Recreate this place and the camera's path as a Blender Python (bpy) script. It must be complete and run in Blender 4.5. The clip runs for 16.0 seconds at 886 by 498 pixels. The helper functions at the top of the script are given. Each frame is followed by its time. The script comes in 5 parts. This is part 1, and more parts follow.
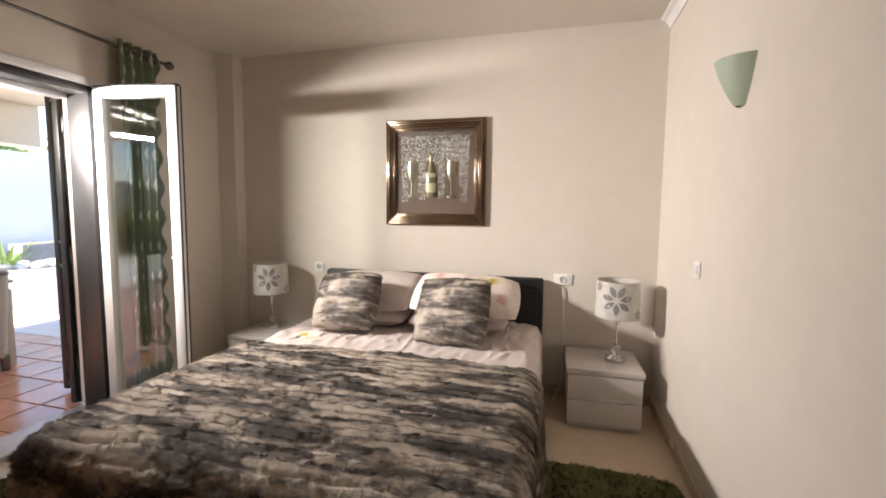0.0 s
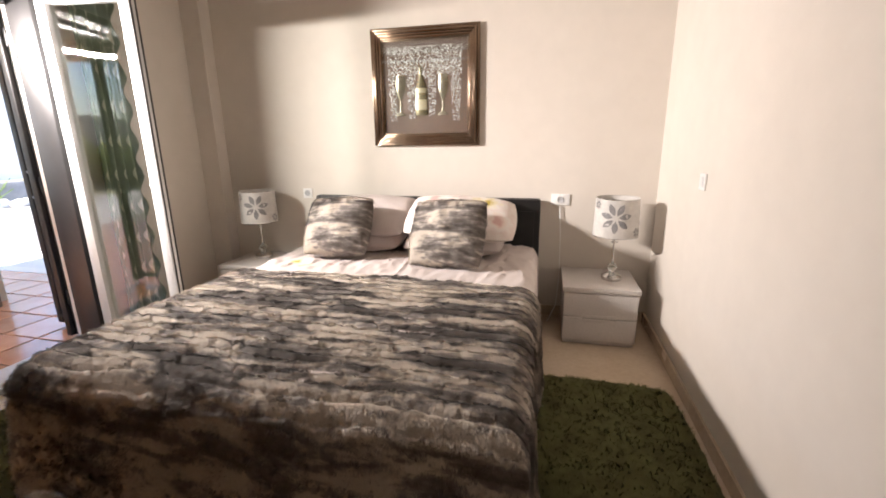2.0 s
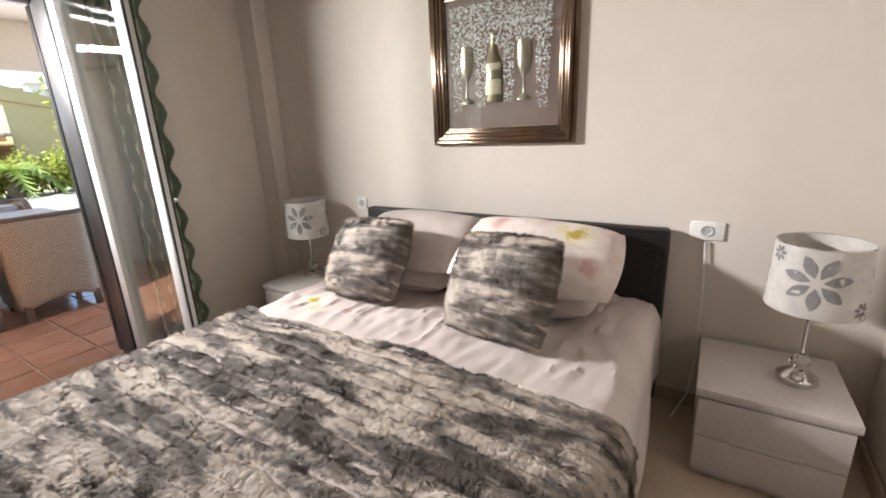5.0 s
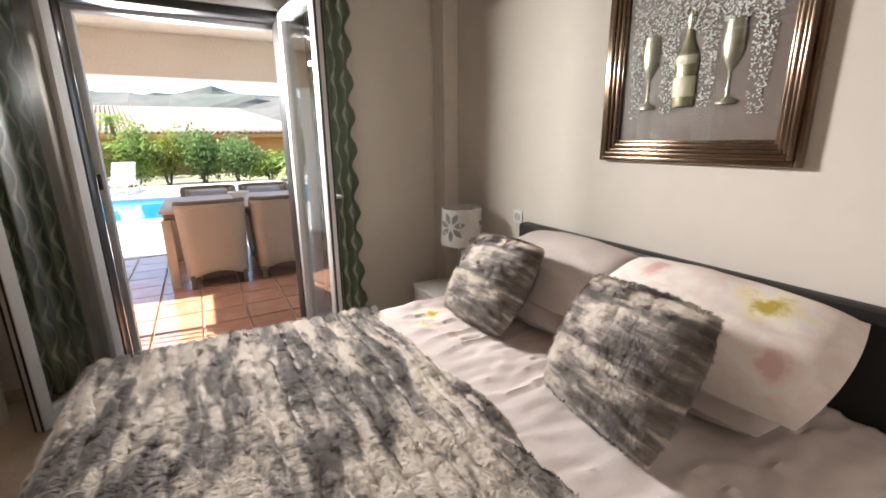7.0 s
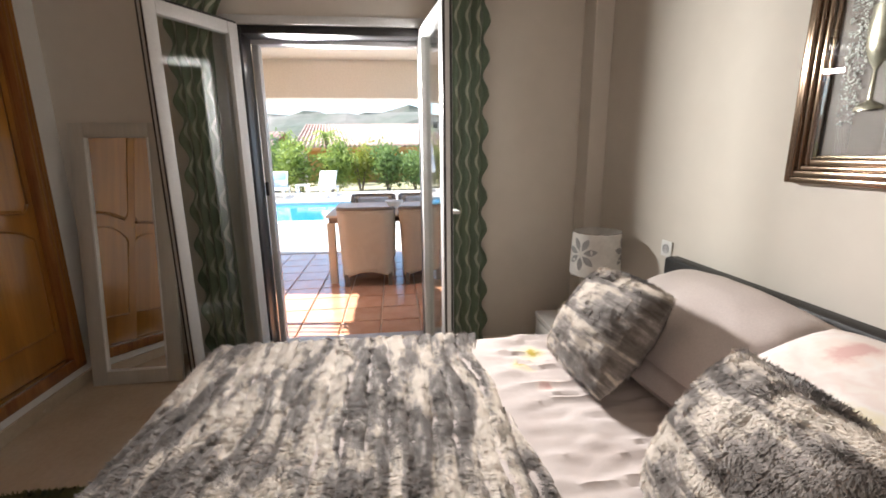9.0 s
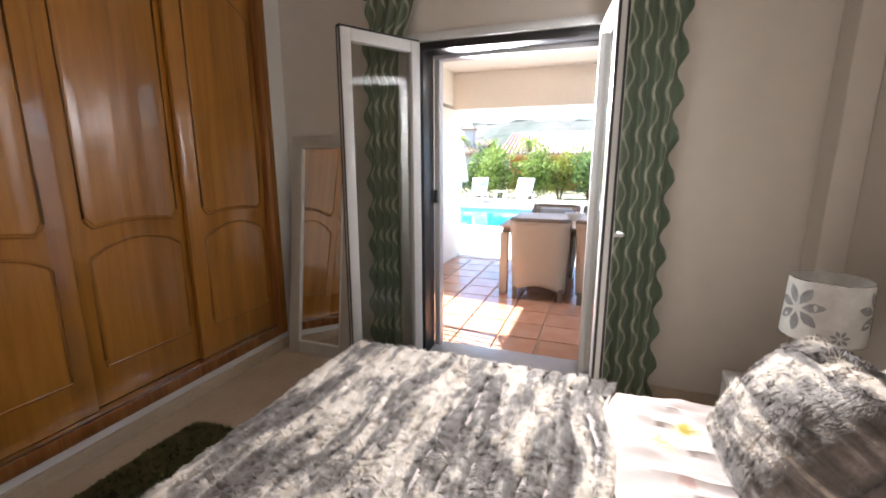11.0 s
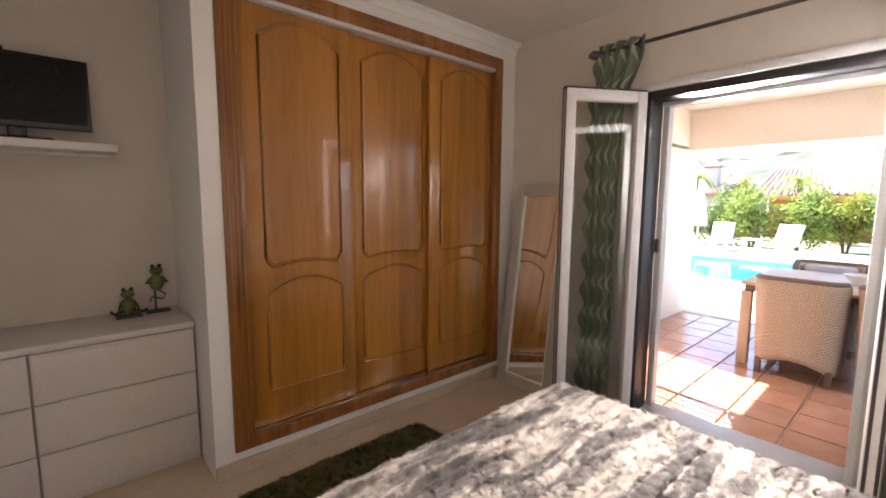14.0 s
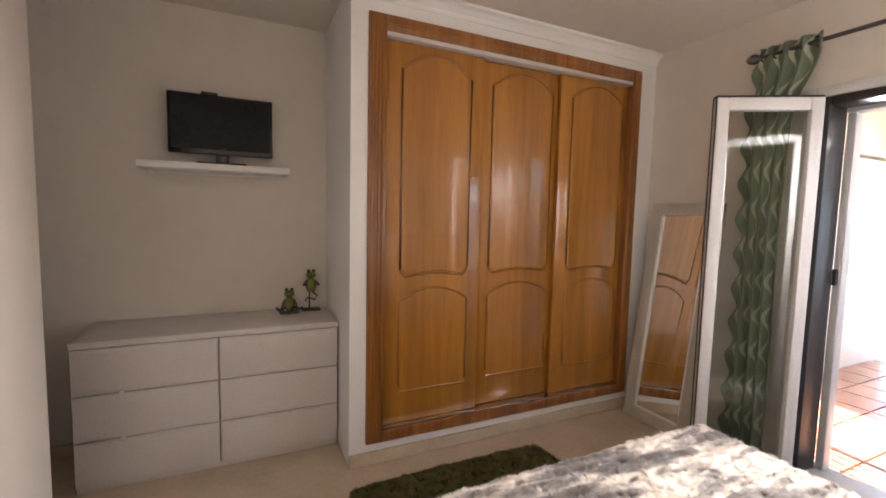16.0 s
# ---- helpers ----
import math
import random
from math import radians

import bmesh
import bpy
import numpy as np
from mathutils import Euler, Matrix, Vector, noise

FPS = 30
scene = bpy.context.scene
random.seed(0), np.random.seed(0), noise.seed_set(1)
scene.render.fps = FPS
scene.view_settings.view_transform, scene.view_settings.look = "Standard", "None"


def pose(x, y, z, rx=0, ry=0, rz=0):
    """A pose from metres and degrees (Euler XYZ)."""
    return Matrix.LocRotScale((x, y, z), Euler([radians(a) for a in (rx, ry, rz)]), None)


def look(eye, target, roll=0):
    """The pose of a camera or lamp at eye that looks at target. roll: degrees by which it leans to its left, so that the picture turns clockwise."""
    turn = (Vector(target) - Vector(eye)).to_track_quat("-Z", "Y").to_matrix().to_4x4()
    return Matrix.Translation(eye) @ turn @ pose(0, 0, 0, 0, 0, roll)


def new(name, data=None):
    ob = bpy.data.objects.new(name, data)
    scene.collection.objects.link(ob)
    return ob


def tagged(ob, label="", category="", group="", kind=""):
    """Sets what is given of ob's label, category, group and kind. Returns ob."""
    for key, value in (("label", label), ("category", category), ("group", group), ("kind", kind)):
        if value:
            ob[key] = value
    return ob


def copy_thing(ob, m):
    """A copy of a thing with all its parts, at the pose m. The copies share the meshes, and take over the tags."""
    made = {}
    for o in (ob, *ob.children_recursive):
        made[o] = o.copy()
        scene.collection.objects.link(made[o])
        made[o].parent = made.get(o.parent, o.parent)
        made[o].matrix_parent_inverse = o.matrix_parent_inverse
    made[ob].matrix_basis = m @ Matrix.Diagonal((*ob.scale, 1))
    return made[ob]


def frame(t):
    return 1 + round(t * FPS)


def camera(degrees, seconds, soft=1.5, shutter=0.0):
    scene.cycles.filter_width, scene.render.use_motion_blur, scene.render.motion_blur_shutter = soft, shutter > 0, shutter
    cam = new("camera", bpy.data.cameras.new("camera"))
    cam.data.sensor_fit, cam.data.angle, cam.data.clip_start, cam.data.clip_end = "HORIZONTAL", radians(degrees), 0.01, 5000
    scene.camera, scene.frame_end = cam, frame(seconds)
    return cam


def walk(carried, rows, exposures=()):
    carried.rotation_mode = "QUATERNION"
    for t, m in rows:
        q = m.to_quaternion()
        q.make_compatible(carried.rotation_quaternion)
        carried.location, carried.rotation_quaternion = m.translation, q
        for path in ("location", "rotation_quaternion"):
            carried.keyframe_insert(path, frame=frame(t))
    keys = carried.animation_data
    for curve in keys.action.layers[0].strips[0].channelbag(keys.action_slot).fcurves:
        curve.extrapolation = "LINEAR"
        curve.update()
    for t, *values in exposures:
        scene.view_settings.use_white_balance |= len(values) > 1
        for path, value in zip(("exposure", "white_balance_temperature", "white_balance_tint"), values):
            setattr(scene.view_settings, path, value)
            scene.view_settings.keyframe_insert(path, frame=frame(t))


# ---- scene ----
cam = camera(91.9, 16.0, soft=1.8)
PATH = [
    (0, (0.003, -0.228, 1.36), (-0.499, 1.7, 1.187), 0.6),
    (0.5, (0.011, -0.231, 1.339), (-0.481, 1.686, 1.052), 0.2),
    (1, (0.0, -0.224, 1.311), (-0.469, 1.681, 0.922), -0.1),
    (1.5, (-0.011, -0.207, 1.292), (-0.47, 1.686, 0.839), -0.4),
    (2, (-0.027, -0.148, 1.289), (-0.484, 1.736, 0.8), -0.7),
    (2.5, (-0.021, -0.025, 1.297), (-0.511, 1.852, 0.809), -1.0),
    (3, (-0.007, 0.133, 1.32), (-0.526, 1.998, 0.816), -1.3),
    (3.2, (-0.01, 0.188, 1.318), (-0.552, 2.045, 0.811), -1.5),
    (5.3, (0.07, 0.915, 1.357), (-1.054, 2.482, 0.825), -2.3),
    (5.5, (0.044, 0.937, 1.341), (-1.142, 2.461, 0.822), -2.1),
    (6, (0.03, 1.085, 1.348), (-1.359, 2.432, 0.844), -1.6),
    (6.5, (0.075, 1.223, 1.343), (-1.49, 2.368, 0.855), -1.0),
    (7, (0.138, 1.323, 1.362), (-1.555, 2.264, 0.864), -0.7),
    (7.5, (0.145, 1.376, 1.361), (-1.64, 2.134, 0.87), -0.5),
    (8, (0.095, 1.465, 1.365), (-1.761, 2.037, 0.888), -0.6),
    (8.2, (0.069, 1.506, 1.364), (-1.809, 2.013, 0.898), -0.7),
    (10.3, (-0.05, 1.858, 1.372), (-1.971, 1.498, 0.949), -0.1),
    (10.5, (-0.099, 1.882, 1.374), (-2.001, 1.426, 0.954), -0.1),
    (11, (-0.158, 1.899, 1.384), (-1.999, 1.226, 0.984), 0.0),
    (11.5, (-0.163, 1.964, 1.391), (-1.92, 1.086, 1.014), 0.1),
    (12, (-0.14, 2.038, 1.399), (-1.803, 0.986, 1.041), 0.2),
    (12.5, (-0.106, 2.06, 1.401), (-1.676, 0.866, 1.069), 0.1),
    (13, (-0.075, 2.007, 1.412), (-1.562, 0.703, 1.11), 0.1),
    (13.5, (-0.059, 1.987, 1.421), (-1.461, 0.586, 1.158), 0.2),
    (14, (-0.038, 2.003, 1.435), (-1.352, 0.512, 1.209), 0.4),
    (14.5, (-0.028, 2.019, 1.445), (-1.243, 0.443, 1.253), 0.7),
    (15, (-0.019, 2.028, 1.439), (-1.12, 0.365, 1.279), 0.9),
    (15.5, (-0.007, 2.024, 1.451), (-0.989, 0.289, 1.293), 1.1),
    (16, (-0.001, 2.035, 1.444), (-0.845, 0.229, 1.284), 1.3),
]
walk(cam, [(t, look(eye, target, roll)) for t, eye, target, roll in PATH],
     exposures=[(0, 1.9, 6600, 14), (1.5, 2.25, 6550, 15), (3, 2.3, 6450, 16), (5.5, 1.82, 6100, 12), (8, 1.75, 6350, 12), (11, 2.2, 5950, 12),
                (12.5, 2.4, 6050, 13), (14, 2.45, 6450, 18), (15, 2.55, 6500, 18), (16, 2.85, 6300, 16)])

# ---- world, sun and large lights ----
SUN_AZ, SUN_EL = radians(188), radians(52)     # azimuth from +y, clockwise
sun_dir = Vector((math.sin(SUN_AZ) * math.cos(SUN_EL), math.cos(SUN_AZ) * math.cos(SUN_EL), math.sin(SUN_EL)))
world = bpy.data.worlds.new("sky")
scene.world = world
world.use_nodes = True
wn = world.node_tree.nodes
sky = wn.new("ShaderNodeTexSky")
sky.sky_type, sky.sun_disc = "NISHITA", False
sky.sun_elevation, sky.sun_rotation = SUN_EL, SUN_AZ
sky.air_density, sky.dust_density, sky.ozone_density = 1.0, 0.6, 1.5
world.node_tree.links.new(sky.outputs[0], wn["Background"].inputs[0])
wn["Background"].inputs[1].default_value = 0.15
sun_data = bpy.data.lights.new("sun", "SUN")
sun_data.energy, sun_data.angle, sun_data.color = 5.0, radians(0.6), (1.0, 0.95, 0.87)
sun_lamp = new("sun", sun_data)
sun_lamp.matrix_world = look(sun_dir * 30, (0, 0, 0))
door_fill = bpy.data.lights.new("door_fill", "AREA")         # added strip lamp, stands in for daylight coming in by the terrace door
door_fill.shape, door_fill.size, door_fill.size_y = "RECTANGLE", 0.60, 0.03
door_fill.spread = radians(105)
door_fill.energy, door_fill.color = 18, (1.0, 0.945, 0.88)
door_lamp = new("door_fill", door_fill)
door_lamp.matrix_world = look((-3.22, 1.12, 1.945), (-0.85, 2.75, 1.15))


# ---- materials ----
def nodes_of(name):
    m = bpy.data.materials.new(name)
    m.use_nodes = True
    nt = m.node_tree
    return m, nt, nt.nodes["Principled BSDF"]


def ramp(nt, fac, stops):
    r = nt.nodes.new("ShaderNodeValToRGB")
    els = r.color_ramp.elements
    while len(els) < len(stops):
        els.new(0.5)
    for e, (p, c) in zip(els, stops):
        e.position, e.color = p, (*c, 1)
    nt.links.new(fac, r.inputs[0])
    return r.outputs[0]


def noise_tex(nt, vec, scale, detail=4, rough=0.55, dist=0.0):
    n = nt.nodes.new("ShaderNodeTexNoise")
    n.inputs["Scale"].default_value, n.inputs["Detail"].default_value = scale, detail
    n.inputs["Roughness"].default_value, n.inputs["Distortion"].default_value = rough, dist
    if vec is not None:
        nt.links.new(vec, n.inputs["Vector"])
    return n.outputs["Fac"]


def coords(nt, stretch=(1, 1, 1), kind="Object"):
    t = nt.nodes.new("ShaderNodeTexCoord")
    mp = nt.nodes.new("ShaderNodeMapping")
    mp.inputs["Scale"].default_value = stretch
    nt.links.new(t.outputs[kind], mp.inputs["Vector"])
    return mp.outputs[0]


def blend(nt, a, b, fac, mode="MIX"):
    mx = nt.nodes.new("ShaderNodeMix")
    mx.data_type, mx.blend_type = "RGBA", mode
    for sock, v in ((mx.inputs[0], fac), (mx.inputs[6], a), (mx.inputs[7], b)):
        if isinstance(v, (int, float)):
            sock.default_value = v
        elif isinstance(v, tuple):
            sock.default_value = (*v, 1)
        else:
            nt.links.new(v, sock)
    return mx.outputs[2]


def maths(nt, op, a, b=0.0, c=0.0):
    n = nt.nodes.new("ShaderNodeMath")
    n.operation = op
    for i, v in enumerate((a, b, c)):
        if isinstance(v, (int, float)):
            n.inputs[i].default_value = v
        else:
            nt.links.new(v, n.inputs[i])
    return n.outputs[0]


def bump(nt, bsdf, height, strength=0.3, dist=0.01):
    b = nt.nodes.new("ShaderNodeBump")
    b.inputs["Strength"].default_value, b.inputs["Distance"].default_value = strength, dist
    nt.links.new(height, b.inputs["Height"])
    nt.links.new(b.outputs[0], bsdf.inputs["Normal"])


def surf(name, c1, c2, scale=6.0, fine=60.0, rough=0.5, rough2=None, bump_s=0.15, bump_d=0.004, metal=0.0, coat=0.0,
         stretch=(1, 1, 1), piece=0.0, spec=0.5, grain=0.55):
    """A painted, stone, cloth or metal surface: two scales of colour, uneven gloss and a fine relief."""
    m, nt, p = nodes_of(name)
    v = coords(nt, stretch)
    big, small = noise_tex(nt, v, scale, 3), noise_tex(nt, v, fine, 5)
    col = ramp(nt, big, [(0.32, c1), (0.68, c2)])
    col = blend(nt, col, ramp(nt, small, [(0.3, (0.82, 0.82, 0.82)), (0.7, (1, 1, 1))]), grain, "MULTIPLY")
    if piece:
        info = nt.nodes.new("ShaderNodeObjectInfo")
        col = blend(nt, col, ramp(nt, info.outputs["Random"], [(0.0, (1 - piece,) * 3), (1.0, (1, 1, 1))]), 1.0, "MULTIPLY")
    nt.links.new(col, p.inputs["Base Color"])
    r2 = rough if rough2 is None else rough2
    mr = nt.nodes.new("ShaderNodeMapRange")
    mr.inputs[3].default_value, mr.inputs[4].default_value = rough, r2
    nt.links.new(big, mr.inputs[0])
    nt.links.new(mr.outputs[0], p.inputs["Roughness"])
    p.inputs["Metallic"].default_value, p.inputs["Coat Weight"].default_value = metal, coat
    p.inputs["Coat Roughness"].default_value = 0.12
    p.inputs["Specular IOR Level"].default_value = spec
    if bump_s:
        bump(nt, p, small, bump_s, bump_d)
    return m


plaster = surf("plaster", (0.66, 0.605, 0.54), (0.69, 0.635, 0.57), 1.2, 9, 0.85, 0.78, 0.02, 0.002, grain=0.2)
ceiling_paint = surf("ceiling_paint", (0.66, 0.61, 0.55), (0.69, 0.64, 0.58), 1.2, 9, 0.9, 0.85, 0.02, 0.002, grain=0.2)
white_paint = surf("white_paint", (0.80, 0.79, 0.77), (0.83, 0.82, 0.80), 2.0, 70, 0.55, 0.45, 0.06, 0.002, grain=0.2)
floor_stone = surf("floor_stone", (0.55, 0.44, 0.32), (0.62, 0.51, 0.39), 3.5, 38, 0.28, 0.18, 0.02, 0.001)
skirt_stone = surf("skirt_stone", (0.52, 0.42, 0.31), (0.60, 0.50, 0.38), 5, 40, 0.3, 0.22, 0.02, 0.001)
lacquer = surf("lacquer", (0.65, 0.605, 0.58), (0.68, 0.64, 0.61), 2.5, 80, 0.32, 0.26, 0.03, 0.001, coat=0.2)
# darker grey that paints the shade inside gaps, slots and holes
recess_shade = surf("recess_shade", (0.34, 0.32, 0.30), (0.40, 0.38, 0.36), 8, 60, 0.7)
pvc_white = surf("pvc_white", (0.69, 0.69, 0.69), (0.74, 0.74, 0.73), 3, 70, 0.35, 0.28, 0.03, 0.001)
alu_dark = surf("alu_dark", (0.018, 0.017, 0.018), (0.03, 0.028, 0.028), 5, 90, 0.42, 0.35, 0.05, 0.001)
screen_grey = surf("screen_grey", (0.50, 0.50, 0.51), (0.56, 0.56, 0.57), 5, 80, 0.4, 0.34, 0.04, 0.001)
iron_black = surf("iron_black", (0.010, 0.010, 0.011), (0.022, 0.021, 0.02), 12, 90, 0.5, 0.42, 0.15, 0.002)
rod_metal = surf("rod_metal", (0.10, 0.095, 0.085), (0.15, 0.14, 0.125), 10, 80, 0.38, 0.3, 0.05, 0.001, metal=0.8)
leather_black = surf("leather_black", (0.010, 0.009, 0.009), (0.017, 0.016, 0.016), 6, 140, 0.5, 0.42, 0.35, 0.003, spec=0.3)
linen = surf("linen", (0.58, 0.505, 0.475), (0.63, 0.555, 0.525), 3.0, 160, 0.85, 0.8, 0.22, 0.003)
chrome = surf("chrome", (0.62, 0.61, 0.60), (0.72, 0.71, 0.70), 8, 60, 0.18, 0.1, 0.02, 0.001, metal=1.0)
bronze = surf("bronze", (0.24, 0.165, 0.115), (0.34, 0.245, 0.175), 7, 80, 0.24, 0.15, 0.05, 0.001, metal=0.9)
mat_brown = surf("mat_brown", (0.048, 0.024, 0.014), (0.066, 0.034, 0.021), 5, 120, 0.6, 0.5, 0.06, 0.001)
pewter = surf("pewter", (0.24, 0.22, 0.17), (0.42, 0.39, 0.31), 18, 90, 0.3, 0.2, 0.05, 0.001, metal=0.75)
bottle_paint = surf("bottle_paint", (0.11, 0.095, 0.05), (0.25, 0.22, 0.14), 16, 70, 0.3, 0.2, 0.05, 0.001, metal=0.6)
label_paper = surf("label_paper", (0.20, 0.17, 0.11), (0.30, 0.26, 0.18), 20, 90, 0.5)
crystal = surf("crystal", (0.50, 0.49, 0.47), (0.74, 0.73, 0.71), 60, 200, 0.2, 0.1, 0.0, metal=0.0)
tv_black = surf("tv_black", (0.007, 0.007, 0.008), (0.011, 0.011, 0.012), 4, 90, 0.2, 0.14, 0.0)
tv_screen = surf("tv_screen", (0.003, 0.003, 0.004), (0.005, 0.005, 0.006), 4, 90, 0.24, 0.2, 0.0, spec=0.15)
frog_green = surf("frog_green", (0.10, 0.115, 0.025), (0.20, 0.21, 0.06), 24, 90, 0.45, 0.35, 0.1, 0.002, metal=0.3)
frog_dark = surf("frog_dark", (0.025, 0.02, 0.014), (0.05, 0.04, 0.028), 24, 90, 0.5)
sconce_glaze = surf("sconce_glaze", (0.42, 0.50, 0.40), (0.47, 0.55, 0.45), 9, 70, 0.45, 0.35, 0.05, 0.001)
mirror_frame = surf("mirror_frame", (0.50, 0.47, 0.42), (0.58, 0.55, 0.50), 7, 70, 0.5, 0.4, 0.08, 0.002, stretch=(1, 1, 0.15))
flower_grey = surf("flower_grey", (0.21, 0.20, 0.20), (0.28, 0.27, 0.27), 20, 120, 0.7)
shade_cloth = surf("shade_cloth", (0.50, 0.475, 0.45), (0.68, 0.65, 0.61), 9, 60, 0.6, 0.5, 0.08, 0.001)
terracotta = surf("terracotta", (0.58, 0.27, 0.15), (0.68, 0.37, 0.23), 5, 45, 0.24, 0.13, 0.06, 0.002, piece=0.22)
grout = surf("grout", (0.60, 0.40, 0.27), (0.68, 0.47, 0.34), 6, 60, 0.8)
porch_plaster = surf("porch_plaster", (0.85, 0.77, 0.66), (0.89, 0.81, 0.71), 1.8, 50, 0.88, 0.82, 0.12, 0.003)
paving = surf("paving", (0.62, 0.57, 0.50), (0.70, 0.65, 0.58), 0.8, 30, 0.7, 0.6, 0.08, 0.003)
coping_mat = surf("coping_mat", (0.70, 0.65, 0.57), (0.76, 0.71, 0.64), 2, 40, 0.6)
gravel_mat = surf("gravel_mat", (0.20, 0.19, 0.18), (0.33, 0.31, 0.29), 14, 70, 0.9, 0.9, 0.9, 0.03)
earth = surf("earth", (0.30, 0.25, 0.16), (0.24, 0.24, 0.12), 0.05, 1.5, 0.95, 0.95, 0.4, 0.05)
hill_mat = surf("hill_mat", (0.16, 0.145, 0.125), (0.075, 0.09, 0.065), 0.05, 0.5, 0.95, 0.95, 0.0)
wicker_dark = surf("wicker_dark", (0.05, 0.045, 0.04), (0.08, 0.07, 0.06), 20, 90, 0.8)
cushion_grey = surf("cushion_grey", (0.40, 0.41, 0.43), (0.52, 0.53, 0.55), 7, 120, 0.9)
table_wood = surf("table_wood", (0.50, 0.40, 0.29), (0.58, 0.47, 0.35), 6, 60, 0.6, 0.5, 0.1, 0.002, stretch=(1, 1, 0.2))
sunbed_white = surf("sunbed_white", (0.76, 0.76, 0.74), (0.82, 0.82, 0.80), 4, 60, 0.5)
parasol_cloth = surf("parasol_cloth", (0.70, 0.70, 0.70), (0.78, 0.78, 0.78), 6, 90, 0.85)
house_yellow = surf("house_yellow", (0.40, 0.31, 0.14), (0.46, 0.36, 0.18), 0.7, 20, 0.9)
house_orange = surf("house_orange", (0.42, 0.20, 0.06), (0.48, 0.24, 0.08), 0.7, 20, 0.9)
house_white = surf("house_white", (0.50, 0.48, 0.45), (0.56, 0.54, 0.51), 0.6, 18, 0.9)
roof_tile = surf("roof_tile", (0.36, 0.24, 0.18), (0.48, 0.34, 0.27), 2.5, 14, 0.85, piece=0.15)
garden_wall = surf("garden_wall", (0.70, 0.70, 0.70), (0.77, 0.77, 0.76), 0.7, 25, 0.9)
planter_grey = surf("planter_grey", (0.20, 0.20, 0.21), (0.27, 0.27, 0.28), 4, 60, 0.8)
stone_white = surf("stone_white", (0.55, 0.53, 0.50), (0.70, 0.68, 0.65), 8, 60, 0.9)


def leafage(name, c1, c2):
    """Leaves that let part of the light through."""
    m = surf(name, c1, c2, 1.2, 30, 0.6, 0.5, 0.0)
    nt = m.node_tree
    p, out = nt.nodes["Principled BSDF"], nt.nodes["Material Output"]
    tr, mix = nt.nodes.new("ShaderNodeBsdfTranslucent"), nt.nodes.new("ShaderNodeMixShader")
    isl = nt.nodes.new("ShaderNodeNewGeometry")
    col = blend(nt, p.inputs["Base Color"].links[0].from_socket, ramp(nt, isl.outputs["Random Per Island"], [(0, (0.55, 0.6, 0.5)), (1, (1.0, 1.0, 1.0))]), 1.0, "MULTIPLY")
    nt.links.new(col, p.inputs["Base Color"])
    nt.links.new(col, tr.inputs[0])
    mix.inputs[0].default_value = 0.45
    nt.links.new(p.outputs[0], mix.inputs[1])
    nt.links.new(tr.outputs[0], mix.inputs[2])
    nt.links.new(mix.outputs[0], out.inputs[0])
    return m


leaf_a = leafage("leaf_a", (0.24, 0.33, 0.07), (0.38, 0.46, 0.11))
leaf_b = leafage("leaf_b", (0.18, 0.27, 0.08), (0.28, 0.38, 0.13))
leaf_y = leafage("leaf_y", (0.34, 0.37, 0.06), (0.46, 0.46, 0.10))
bark = surf("bark", (0.14, 0.10, 0.07), (0.20, 0.15, 0.11), 6, 50, 0.95, 0.95, 0.6, 0.02)
towel_blue = surf("towel_blue", (0.22, 0.52, 0.60), (0.30, 0.60, 0.66), 6, 90, 0.95)


def oak(name, c1, c2, c3):
    """Varnished oak with an upright grain."""
    m, nt, p = nodes_of(name)
    v = coords(nt, (1.0, 1.0, 0.07))
    g = noise_tex(nt, v, 26, 6, 0.6, 0.6)
    broad = noise_tex(nt, coords(nt, (7.0, 7.0, 0.25)), 1.0, 2)
    col = ramp(nt, g, [(0.25, c1), (0.5, c2), (0.75, c3)])
    col = blend(nt, col, ramp(nt, broad, [(0.4, (0.80, 0.78, 0.74)), (0.6, (1.0, 1.0, 1.0))]), 1.0, "MULTIPLY")
    nt.links.new(col, p.inputs["Base Color"])
    p.inputs["Roughness"].default_value = 0.3
    p.inputs["Coat Weight"].default_value, p.inputs["Coat Roughness"].default_value = 0.5, 0.06
    bump(nt, p, g, 0.06, 0.001)
    return m


oak_door = oak("oak_door", (0.36, 0.148, 0.020), (0.45, 0.192, 0.029), (0.51, 0.234, 0.040))
oak_trim = oak("oak_trim", (0.17, 0.052, 0.014), (0.31, 0.118, 0.032), (0.46, 0.21, 0.066))
oak_mould = oak("oak_mould", (0.29, 0.112, 0.016), (0.36, 0.148, 0.023), (0.42, 0.185, 0.032))


